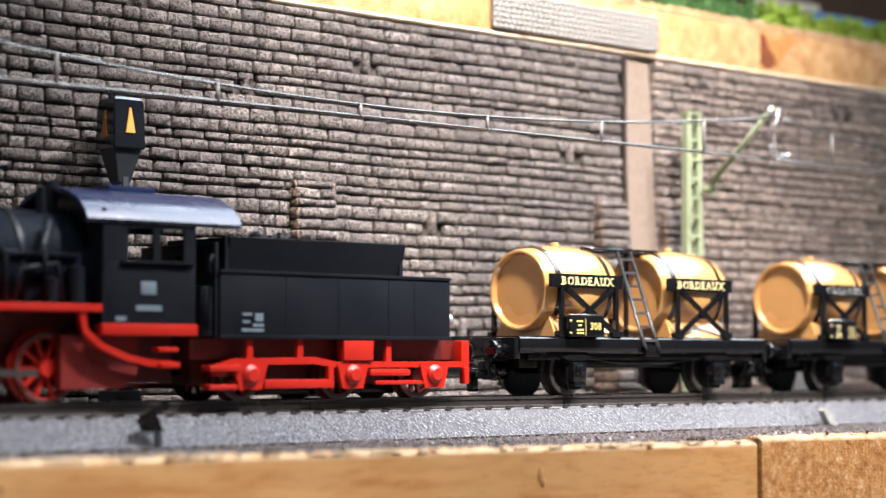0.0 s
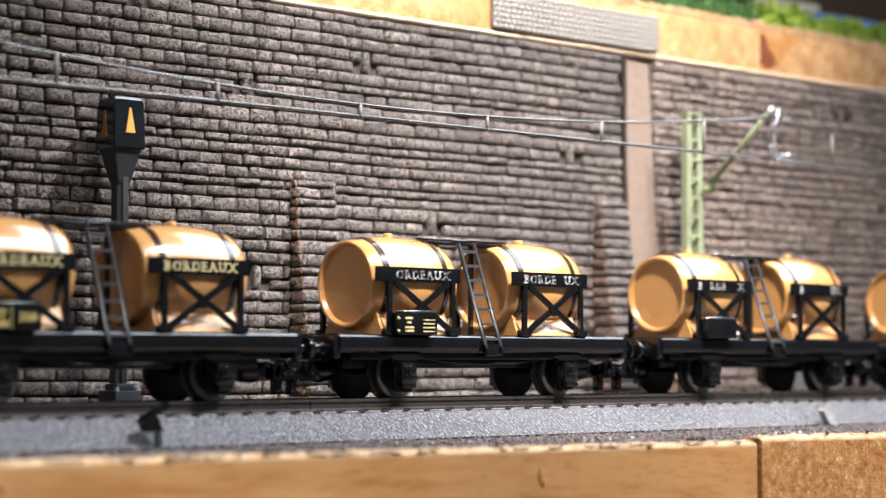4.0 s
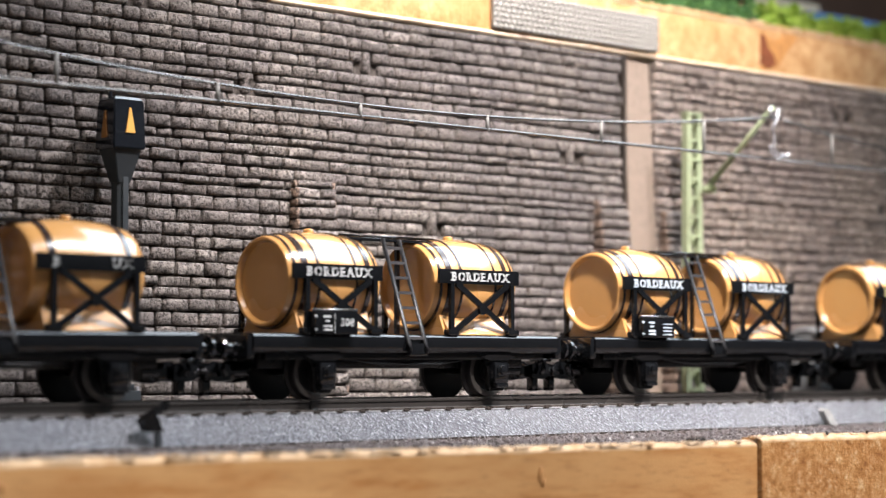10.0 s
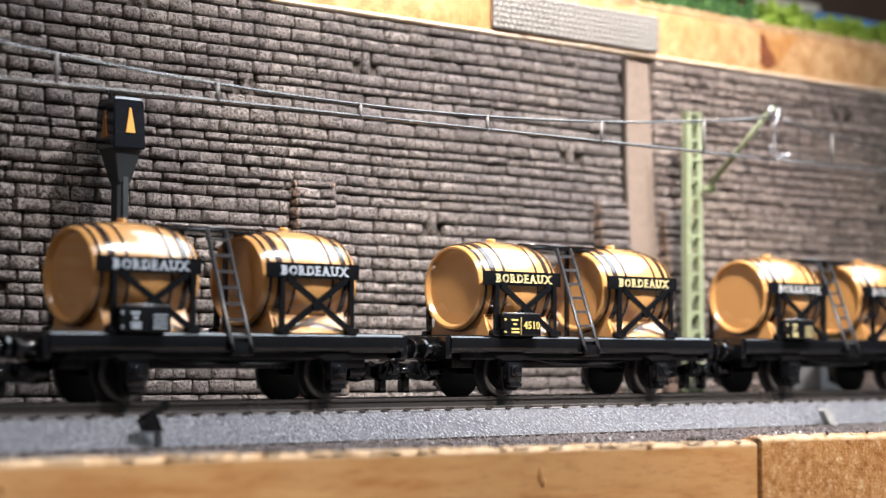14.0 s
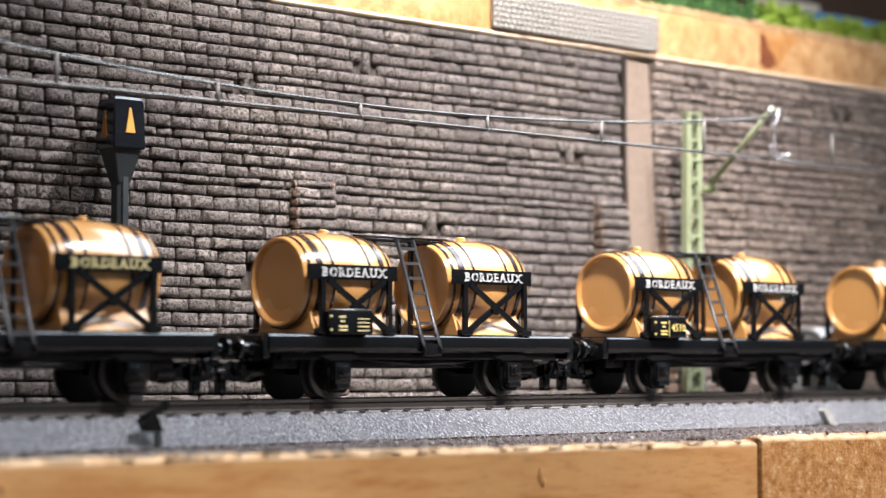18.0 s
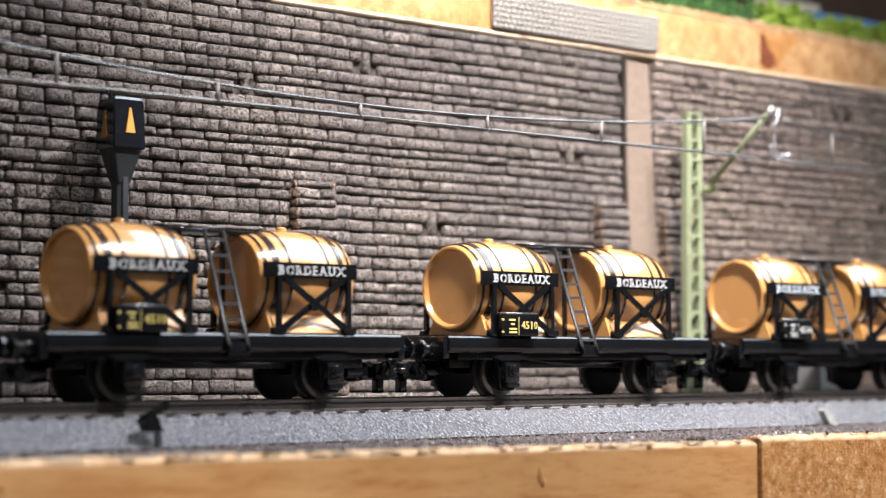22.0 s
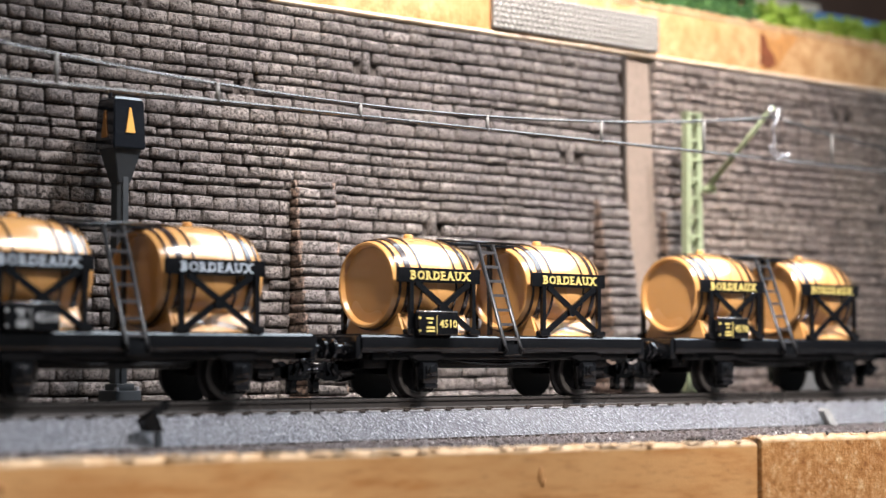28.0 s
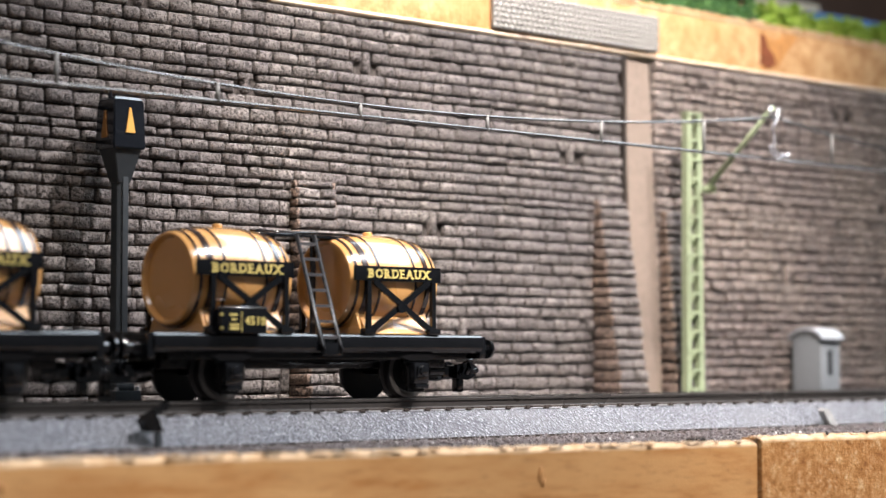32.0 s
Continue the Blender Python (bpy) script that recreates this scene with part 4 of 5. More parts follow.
def relay_hut():
    s = thing("relay_hut", "small grey trackside hut with an arched roof", "hut", at=(0.1900, 0.031, 0))
    w, d = 0.0050, 0.0056
    part("shell", bm_box(-w, w, -d, d, 0, 0.0250, 0.0003), HUT, s)
    arc = [radians(28 + 124 * k / 14) for k in range(15)]
    over = (d + 0.0012) / math.cos(arc[0])
    arch = [(-over * math.cos(a), 0.0232 + 0.0058 * math.sin(a)) for a in arc]
    part("gable", bm_prism([(-d, 0.0249)] + [(u * 0.85, z - 0.0008) for u, z in arch] + [(d, 0.0249)], "x", -w, w), HUT, s)
    part("roof", bm_prism(arch + [(u, z - 0.0009) for u, z in reversed(arch)], "x", -w - 0.0008, w + 0.0008), HUT_ROOF, s, "lighter arched roof sheet")
    part("window_slit", bm_box(-0.0012, 0.0007, -d - 0.0002, -d + 0.0004, 0.0138, 0.0218), DARK_HOLE, s, "narrow dark window slit")


lantern_signal()
mast()
relay_hut()
overhead_wire(-0.169, 0.131, -0.0078)
overhead_wire(0.1312, 0.4312, 0.003)

# ---------------------------------------------------------------- barrel wagons
BARREL_R, BARREL_END, BARREL_HALF, BARREL_Z = 0.0119, 0.0104, 0.0135, 0.0365
AXLE_X, WHEEL_R = 0.0272, 0.0064


def barrel_radius(s):
    return BARREL_END + (BARREL_R - BARREL_END) * (1 - (s / BARREL_HALF) ** 2)


def make_barrel(parent, x, banded):
    h, e = BARREL_HALF, BARREL_END
    prof = [(-h + 0.0013, 0.0), (-h + 0.0013, e - 0.0013), (-h + 0.0011, e - 0.0011), (-h + 0.0002, e - 0.0009), (-h, e - 0.0007), (-h, e - 0.0002), (-h + 0.0002, e)]
    prof += [(s, barrel_radius(s)) for s in [-h + 0.0016 + (2 * h - 0.0032) * k / 14 for k in range(15)]]
    prof += [(h - 0.0003, e), (h, e - 0.0003), (h, e - 0.0008), (h - 0.0003, e - 0.0012), (h - 0.0013, e - 0.0014), (h - 0.0016, e - 0.0017), (h - 0.0016, 0.0)]
    b = part("barrel", bm_lathe(prof, "x", 48), BARREL, parent, "glossy honey-coloured wine barrel", at=(x, 0, BARREL_Z))
    for s, w in ((-0.0119, 0.00032), (-0.0093, 0.0008), (-0.0058, 0.0003), (0.0052, 0.0003), (0.0093, 0.0008), (0.0119, 0.00032)):
        if not banded and w < 0.0005:
            continue
        r0, r1 = barrel_radius(s - w), barrel_radius(s + w)
        pr = [(s - w, r0 - 0.0003), (s - w, r0 + 0.0002), (s + w, r1 + 0.0002), (s + w, r1 - 0.0003)]
        part("hoop", bm_lathe(pr, "x", 48), HOOP, b, "dark brown hoop")
    part("bung", bm_lathe([(0, 0.0012), (0.0007, 0.0012), (0.0010, 0.0009), (0.0010, 0)], "z", 14, (0, 0, BARREL_R - 0.0002)), BARREL, b)
    # saddle under the barrel
    hw = 0.0100
    prism = [(-0.0121, 0.0), (-0.0121, 0.0005), (-0.0084, 0.0053), (-0.0076, 0.0054), (0.0076, 0.0054), (0.0084, 0.0053), (0.0121, 0.0005), (0.0121, 0.0)]
    part("saddle", bm_prism(prism, "x", -hw, hw), BARREL, parent, "honey-coloured saddle block", at=(x, 0, 0.0243))
    for end in (-1, 1):
        part("wedge", bm_prism([(-0.0108, 0), (-0.0086, 0.0054), (-0.0072, 0.0052), (-0.004, 0.0026), (0.004, 0.0026), (0.0072, 0.0052), (0.0086, 0.0054), (0.0108, 0)], "x", -0.0010, 0.0010), BARREL, parent, at=(x + end * 0.0098, 0, 0.0243))


def make_stand(parent, x, side):
    """Black steelwork in front of (or behind) a barrel, with the name board on top."""
    y = side * 0.0124
    st = part("name_board", bm_box(-0.0142 if side < 0 else -0.0100, 0.0122, y - 0.0004, y + 0.0004, 0.0369, 0.0404, 0.0001), BLACK, parent, "black name board", at=(x, 0, 0))
    for sx in (-1, 1):
        part("post", bm_bar((sx * 0.0100, y, 0.0238), (sx * 0.0100, y, 0.0370), 0.0012, 0.0010), BLACK, st)
        part("brace", bm_bar((-sx * 0.0096, y + side * 0.0002, 0.0252), (sx * 0.0085, y + side * 0.0002, 0.0369), 0.0014, 0.0007), BLACK, st)
        part("foot", bm_box(sx * 0.0100 - 0.0018, sx * 0.0100 + 0.0018, y - 0.0010, y + 0.0010, 0.0244, 0.0259, 0.0004), BLACK, st)
    part("gusset", bm_lathe([(-0.0004, 0), (-0.0004, 0.0013), (0.0004, 0.0013), (0.0004, 0)], "y", 12, (-0.0004, y + side * 0.0006, 0.0308)), BLACK, st)


def make_wagon(banded):
    w = thing("barrel_wagon", "black two-axle wagon with two honey-coloured wine barrels", "model wagon", "wine barrel wagons")
    hl = 0.0475
    half = [(0.0132 - 0.0012 * (1 - math.sin(a)), 0.0234 + 0.0012 * math.cos(a)) for a in [radians(15 * k) for k in range(7)]] + [(0.0132, 0.0213), (0.0130, 0.0206), (0.0125, 0.0202)]
    prof = [(-u, z) for u, z in reversed(half)] + half
    part("deck", bm_prism(prof, "x", -hl, hl), BLACK, w, "glossy black deck")
    for sy in (-1, 1):
        part("sole_bar", bm_box(-hl + 0.004, hl - 0.004, sy * 0.0112 - 0.0008, sy * 0.0112 + 0.0008, 0.0186, 0.0206, 0.0002), BLACK_SOFT, w)
        part("truss_rod", bm_tube([(-0.019, sy * 0.0112, 0.0188), (-0.009, sy * 0.0112, 0.0176), (0.009, sy * 0.0112, 0.0176), (0.019, sy * 0.0112, 0.0188)], 0.0004, 6), BLACK_SOFT, w)
    part("underframe", bm_box(-hl + 0.006, hl - 0.006, -0.0065, 0.0065, 0.0165, 0.0204, 0.0005), BLACK_SOFT, w)
    for sx in (-1, 1):
        part("headstock", bm_box(sx * (hl + 0.0006) - 0.0010, sx * (hl + 0.0006) + 0.0010, -0.0128, 0.0128, 0.0188, 0.0242, 0.0004), BLACK, w)
        for sy in (-1, 1):
            pr = [(0, 0.0017), (0.0014, 0.0016), (0.0016, 0.0012), (0.0040, 0.0011), (0.0041, 0.0024), (0.0048, 0.0023), (0.0051, 0.0012), (0.0051, 0)]
            b = part("buffer", bm_lathe(pr, "x", 16), BLACK, w)
            b.matrix_basis = Matrix.Translation((sx * (hl + 0.0014), sy * 0.0088, 0.0212)) @ pose(0, 0, 0, 0, 0, 0 if sx > 0 else 180)
            # axle box, spring and guard
            g = part("axle_guard", bm_prism([(-0.0066, 0.0204), (-0.0056, 0.0194), (-0.0040, 0.0184), (-0.0031, 0.0166), (-0.0027, 0.0118), (-0.0021, 0.0110), (0.0021, 0.0110), (0.0027, 0.0118), (0.0031, 0.0166), (0.0040, 0.0184), (0.0056, 0.0194), (0.0066, 0.0204)], "y", -0.0006, 0.0006), BLACK_SOFT, w, at=(sx * AXLE_X, sy * 0.0116, 0))
            part("axle_box", bm_box(-0.0024, 0.0024, sy * 0.0010 - 0.0016, sy * 0.0010 + 0.0016, 0.0128, 0.0180, 0.0007), BLACK, g)
            part("box_lid", bm_box(-0.0017, 0.0017, sy * 0.0026 - 0.0005, sy * 0.0026 + 0.0005, 0.0146, 0.0172, 0.0004), BLACK, g)
            part("box_foot", bm_box(-0.0020, 0.0020, sy * 0.0016 - 0.0012, sy * 0.0016 + 0.0012, 0.0118, 0.0129, 0.0003), BLACK, g)
            part("axle_cap", bm_lathe([(0, 0.0013), (sy * 0.0006, 0.0012), (sy * 0.0009, 0)], "y", 12, (0, sy * 0.0030, 0.0160)), BLACK, g)
            part("leaf_spring", bm_prism([(-0.0056, 0.0192), (-0.003, 0.0198), (0.003, 0.0198), (0.0056, 0.0192), (0.003, 0.0184), (-0.003, 0.0184)], "y", sy * 0.0006 - 0.0009, sy * 0.0006 + 0.0009), BLACK_SOFT, g)
        # coupler: shank, hook loop and tail
        c = part("coupler", bm_box(0.0, 0.0078, -0.0024, 0.0024, 0.0138, 0.0172, 0.0006), BLACK, w, at=Matrix.Translation((sx * (hl - 0.003), 0, 0)) @ pose(0, 0, 0, 0, 0, 0 if sx > 0 else 180))
        part("loop", bm_tube([(0.007, -0.0034, 0.0158), (0.0098, -0.0038, 0.016), (0.0108, -0.002, 0.0162), (0.0108, 0.002, 0.0162), (0.0098, 0.0038, 0.016), (0.007, 0.0034, 0.0158)], 0.0008, 6), BLACK, c)
        part("hook", bm_prism([(0.006, 0.0150), (0.0112, 0.0152), (0.0112, 0.0182), (0.0102, 0.0182), (0.0098, 0.0168), (0.006, 0.0168)], "y", -0.0010, 0.0010), BLACK, c)
        part("tail", bm_box(0.0060, 0.0080, -0.0012, 0.0012, 0.0106, 0.0145, 0.0004), BLACK, c)
        part("pocket", bm_lathe([(-0.0040, 0.0), (-0.0040, 0.0022), (-0.0008, 0.0026), (0.0026, 0.0021), (0.0030, 0.0)], "x", 16, (0, 0, 0.0158)), BLACK, c, "rounded coupler pocket")
        for cheek in (-1, 1):
            part("cheek", bm_prism([(0.0030, 0.0140), (0.0066, 0.0136), (0.0092, 0.0146), (0.0096, 0.0168), (0.0070, 0.0182), (0.0030, 0.0174)], "y", cheek * 0.0036 - 0.0006, cheek * 0.0036 + 0.0006), BLACK, c)
        part("lift_bar", bm_tube([(0.0040, -0.0052, 0.0176), (0.0072, -0.0050, 0.0186), (0.0100, -0.0036, 0.0184), (0.0100, 0.0036, 0.0184)], 0.0004, 6), BLACK, c)
        part("coupler_head", bm_box(0.0056, 0.0098, -0.0042, 0.0042, 0.0142, 0.0174, 0.0008), BLACK, c)
        ws = part("wheelset", bm_tube([(0, -0.0118, 0), (0, 0.0118, 0)], 0.0008, 8), SHADED_IRON, w, at=(sx * AXLE_X, 0, RAIL_TOP + WHEEL_R))
        for sy in (-1, 1):
            pr = [(-0.0012, 0.0), (-0.0012, 0.0022), (-0.0004, 0.0024), (-0.0004, 0.0050), (-0.0011, 0.0052), (-0.0011, WHEEL_R - 0.0002), (-0.0008, WHEEL_R),
                  (0.0006, WHEEL_R + 0.0001), (0.0009, WHEEL_R + 0.0009), (0.0016, WHEEL_R + 0.0008), (0.0016, 0.0)]
            wh = part("wheel", bm_lathe([(s * -sy, r) for s, r in pr], "y", 36, (0, sy * 0.0082, 0)), SHADED_IRON, ws, "dark pressed wheel")
            part("tyre", bm_lathe([(sy * 0.0006, 0.0046), (sy * 0.0011, 0.0050), (sy * 0.00125, 0.0056), (sy * 0.00118, WHEEL_R - 0.0002)], "y", 36, (0, sy * 0.0082, 0)), TYRE, wh, "bare steel tyre rim")
    for x in (-0.0221, 0.0221):
        make_barrel(w, x, banded)
        for side in (-1, 1):
            make_stand(w, x, side)
    for sx in (-1, 1):
        part("end_pipe", bm_tube([(sx * 0.0482, -0.0055, 0.0200), (sx * 0.0498, -0.0055, 0.0192), (sx * 0.0503, -0.0055, 0.0165), (sx * 0.0494, -0.0055, 0.0150)], 0.0006, 6), BLACK, w)
    # ladder up to the walkway between the barrels
    for side in (-1,):
        lad = None
        for k, dx in enumerate((-0.0024, 0.0027)):
            bm = bm_tube([(dx - 0.0001, -0.0139, 0.0203), (dx - 0.0001, -0.0144, 0.0209), (dx - 0.0003, -0.0140, 0.0222), (dx + 0.0002, -0.0036, 0.0474)], 0.0005, 8)
            lad = part("ladder", bm, LADDER, w, "black ladder leaning on the walkway") if lad is None else lad
            if k:
                part("stile", bm, LADDER, lad)
        for k in range(7):
            f = 0.08 + 0.14 * k
            z, y = 0.0216 + 0.0258 * f, -0.0140 + 0.0104 * f
            part("rung", bm_bar((-0.0025 + 0.0003 * f, y, z), (0.0026 + 0.0003 * f, y, z), 0.0007, 0.0009), LADDER_RUNG, lad)
        part("bracket", bm_box(-0.0028, 0.0031, -0.0141, -0.0131, 0.0194, 0.0224, 0.0002), BLACK, lad, "black ladder foot plate")
    walkway = part("walkway", bm_box(-0.0125, 0.0125, -0.0028, 0.0042, 0.0469, 0.0475, 0.0001), BLACK, w, "narrow black walkway")
    for y in (-0.0026, 0.004):
        part("edge_rail", bm_tube([(-0.0150, y, 0.0480), (0.0150, y, 0.0480)], 0.00035, 6), BLACK, walkway)
    for x in (-0.006, 0.006):
        part("prop", bm_box(x - 0.0005, x + 0.0005, 0.0002, 0.0012, 0.0238, 0.0470), BLACK, walkway)
    # number plate box by the first barrel
    plate = part("plate", bm_box(-0.0318, -0.0194, -0.0152, -0.0126, 0.0244, 0.0296, 0.0002), BLACK, w, "small black plate")
    part("plate_rim", bm_tube([(-0.0322, -0.0146, 0.0299), (-0.0192, -0.0146, 0.0299)], 0.00035, 6), WIRE, plate, "grey top rim")
    return w


# colour of the name lettering, colour and number on the plate, wear of the letters
FLEET = ((CREAM, YELLOW, "308", "cream"), (RUBBED, CREAM, "", "worn white"), (RUBBED, None, "", "half worn-off white"), (PALE, PALE, "308", "white"),
         (FROST, FROST, "", "bluish white"), (CREAM, YELLOW, "4510", "cream yellow"), (PALE, CREAM, "", "white"), (PALE, YELLOW, "4510", "white"),
         (PALE, YELLOW, "4510", "white"), (FROST, PALE, "4510", "bluish white"), (YELLOW, YELLOW, "4510", "yellow"), (YELLOW, YELLOW, "4510", "yellow"))
STARTS = (0.0614, 0.1687, 0.2788, 0.3887, 0.4977, 0.6081, 0.7182, 0.8275, 0.9379, 1.0479, 1.1575, 1.2662)
WORN = {2: ("B_RDE__X", "B_____UX"), 1: ("_ORDEAUX", "BORDE_UX")}
LETTERS = {}


def lettering(words, size, mat, bold=0.0):
    key = (words, size, mat.name)
    if key not in LETTERS:
        LETTERS[key] = text_mesh(words, size, mat, bold)
    return LETTERS[key]


def make_fleet():
    plain, banded = make_wagon(False), make_wagon(True)
    wagons = [plain] + [copy_thing(plain, Matrix.Translation((x, 0, 0))) for x in STARTS[1:3]]
    wagons += [banded] + [copy_thing(banded, Matrix.Translation((x, 0, 0))) for x in STARTS[4:]]
    for k, ((ink, plate_ink, number, look_of), x) in enumerate(zip(FLEET, STARTS)):
        w = wagons[k]
        w.location.x = x
        w["label"] = "black two-axle wagon with two honey wine barrels, " + look_of + " lettering"
        boards = [c for c in w.children if c.name.startswith("name_board")]
        boards = sorted([b for b in boards if min(v.co.y for v in b.data.vertices) < 0], key=lambda b: b.location.x)
        for n, b in enumerate(boards):
            left_over = WORN.get(k, ("", ""))[n]
            key = (left_over, ink.name)
            if key not in LETTERS:
                LETTERS[key] = slab_mesh("BORDEAUX", 0.0029, ink, 0.0001, left_over)
            part("lettering", LETTERS[key], None, b, look_of + " lettering", at=(-0.0008, -0.01285, 0.03866))
        plate = [c for c in w.children if c.name.startswith("plate")][0]
        if plate_ink is None:
            continue
        y = -0.01525
        if number:
            part("number", lettering(number, 0.0026, plate_ink, 0.00006), None, plate, "painted number", at=(-0.0226, y, 0.0270))
            part("frame_line", bm_box(-0.0264, -0.0262, y - 0.0001, y + 0.0001, 0.0247, 0.0290), plate_ink, plate)
        else:
            for q in range(4):
                part("small_print", bm_box(-0.0240, -0.0204, y - 0.0001, y + 0.0001, 0.0251 + q * 0.0009, 0.0254 + q * 0.0009), plate_ink, plate, "unreadable print")
        for z0, xa, xb in ((0.0281, -0.0296, -0.0274), (0.0271, -0.0290, -0.0278), (0.0259, -0.0296, -0.0270), (0.0251, -0.0296, -0.0270)):
            part("small_print", bm_box(xa, xb, y - 0.0001, y + 0.0001, z0, z0 + 0.0005), plate_ink, plate, "unreadable print")
        for z in (0.0254, 0.0284):
            part("rivet", bm_lathe([(0, 0.0004), (-0.0003, 0.0003), (-0.0003, 0)], "y", 8, (-0.0316, y + 0.0002, z)), plate_ink, plate)
    for w in [o for o in scene.objects if o.parent is None and o.name.startswith("barrel_wagon")]:
        MOVERS.append((w, w.location.x))
        for c in w.children:
            if c.name.startswith("wheelset"):
                WHEELS.append((c, c.matrix_basis.translation.copy(), WHEEL_R))


make_fleet()

# ---------------------------------------------------------------- locomotive and tender


def spoked_wheel(parent, x, y, r, mat, axle_mat=None):
    side = -1 if y < 0 else 1
    ws = part("wheel", bm_lathe([(-0.0010, r - 0.0013), (-0.0010, r), (0.0006, r + 0.0001), (0.0009, r + 0.0008), (0.0014, r + 0.0006), (0.0014, r - 0.0013), (-0.0010, r - 0.0013)], "y", 32), mat, parent, "red spoked wheel", at=(x, y, RAIL_TOP + r))
    if side > 0:
        ws.data.transform(pose(0, 0, 0, 0, 0, 180))
    for k in range(10):
        a = 2 * math.pi * k / 10
        part("spoke", bm_bar((0, 0, 0), ((r - 0.001) * math.cos(a), 0, (r - 0.001) * math.sin(a)), 0.0008, 0.0008), mat, ws)
    part("hub", bm_lathe([(-0.0014, 0), (-0.0014, 0.0018), (0.0010, 0.0018), (0.0010, 0)], "y", 14), mat, ws)
    part("tyre", bm_lathe([(side * 0.00105, r - 0.0009), (side * 0.00115, r - 0.0005), (side * 0.00105, r - 0.0001)], "y", 32), TYRE, ws, "bare steel tyre rim")
    WHEELS.append((ws, Vector((x, y, RAIL_TOP + r)), r))
    return ws


def make_tender():
    t = thing("tender", "black box tender on a bright red frame", "model tender")
    x0, x1 = -0.0785, -0.0112
    part("tank", bm_box(x0, x1, -0.015, 0.015, 0.0234, 0.0380, 0.0004), LOCO_BLACK, t, "black water tank")
    part("tank_rim", bm_box(x0 - 0.0002, x1 + 0.0002, -0.0153, 0.0153, 0.0374, 0.0381, 0.0001), LOCO_BLACK, t)
    part("tank_foot", bm_box(x0 - 0.0002, x1 + 0.0002, -0.0154, 0.0154, 0.0232, 0.0240, 0.0001), LOCO_BLACK, t)
    part("bunker", bm_prism([(-0.0100, 0.0381), (-0.0118, 0.0456), (-0.0112, 0.0458), (-0.0094, 0.0400), (0.0094, 0.0400), (0.0112, 0.0458), (0.0118, 0.0456), (0.0100, 0.0381)], "x", -0.0735, -0.0226), LOCO_BLACK, t, "coal bunker")
    part("bunker_end", bm_box(-0.0236, -0.0226, -0.0108, 0.0108, 0.0381, 0.0452), LOCO_BLACK, t)
    part("bunker_end", bm_box(-0.0745, -0.0735, -0.0112, 0.0112, 0.0381, 0.0456), LOCO_BLACK, t)
    r = random.Random(5)
    places = []
    for _ in range(420):
        k = r.uniform(0.0007, 0.0016)
        x = r.uniform(-0.072, -0.0245)
        heap = 0.0032 * math.exp(-((x + 0.056) / 0.011) ** 2)
        places.append(Matrix.Translation((x, r.uniform(-0.0085, 0.0085), 0.0405 + r.uniform(0, 0.0035 + heap))) @ tumble(r) @ Matrix.Diagonal((k, k, k * 0.8, 1)))
    part("coal", scatter("coal", LOCO_BLACK, "ico", places), None, t, "heaped black coal")["kind"] = "stuff"
    for x in (-0.0605, -0.0455, -0.0305, -0.0225):
        for sy in (-1, 1):
            part("seam", bm_box(x - 0.0001, x + 0.0001, sy * 0.0150 - 0.00008, sy * 0.0150 + 0.00008, 0.0242, 0.0374), LOCO_BLACK, t)
    for a, b, z0, z1 in ((-0.0726, -0.0700, 0.0282, 0.0288), (-0.0692, -0.0670, 0.0270, 0.0288), (-0.0726, -0.0706, 0.0266, 0.0272), (-0.0698, -0.0668, 0.0258, 0.0265), (-0.0728, -0.0668, 0.0247, 0.0254)):
        part("small_print", bm_box(a, b, -0.01522, -0.0150, z0, z1), FADED, t, "unreadable pale print")
    part("front_locker", bm_box(-0.0828, -0.0797, -0.0140, -0.0086, 0.0236, 0.0345, 0.0006), LOCO_BLACK, t)
    part("front_locker", bm_box(-0.0828, -0.0797, 0.0086, 0.0140, 0.0236, 0.0345, 0.0006), LOCO_BLACK, t)
    for sy in (-1, 1):
        part("handrail", bm_tube([(-0.0812, sy * 0.0146, 0.0250), (-0.0814, sy * 0.0150, 0.0300), (-0.0812, sy * 0.0148, 0.0400), (-0.0800, sy * 0.0140, 0.0412)], 0.0005, 6), LOCO_BLACK, t)
    part("brake_column", bm_lathe([(0.0236, 0.0012), (0.0400, 0.0010), (0.0405, 0.0020), (0.0415, 0.0020), (0.0418, 0.0)], "z", 12, (-0.0815, -0.0050, 0)), LOCO_BLACK, t)
    part("front_wall", bm_box(-0.0795, -0.0786, -0.0145, 0.0145, 0.0234, 0.0440, 0.0003), LOCO_BLACK, t)
    for sy in (-1, 1):
        part("lamp", bm_lathe([(0, 0.0014), (0.0028, 0.0014), (0.003, 0.0011), (0.003, 0)], "x", 12, (x1, sy * 0.0115, 0.0282)), STEEL, t, "grey tail lamp")
        y = sy * 0.0138
        f = part("side_frame", bm_prism([(-0.0800, 0.0150), (-0.0800, 0.0172), (-0.0740, 0.0188), (-0.0520, 0.0192), (-0.0460, 0.0182), (-0.0060, 0.0182), (-0.0060, 0.0168), (-0.0455, 0.0168), (-0.0520, 0.0176), (-0.0735, 0.0174), (-0.0770, 0.0150)], "y", y - 0.0007, y + 0.0007), LOCO_RED, t, "red side frame")
        part("top_plate", bm_box(-0.0835, -0.0040, sy * 0.0098 - 0.0010, sy * 0.0098 + 0.0010, 0.0186, 0.0232), SHADED_RED, f)
        for x in (-0.0700, -0.0560, -0.0300):
            part("stay", bm_box(x - 0.0008, x + 0.0008, y - 0.0006, y + 0.0006, 0.0182, 0.0232), LOCO_RED, f)
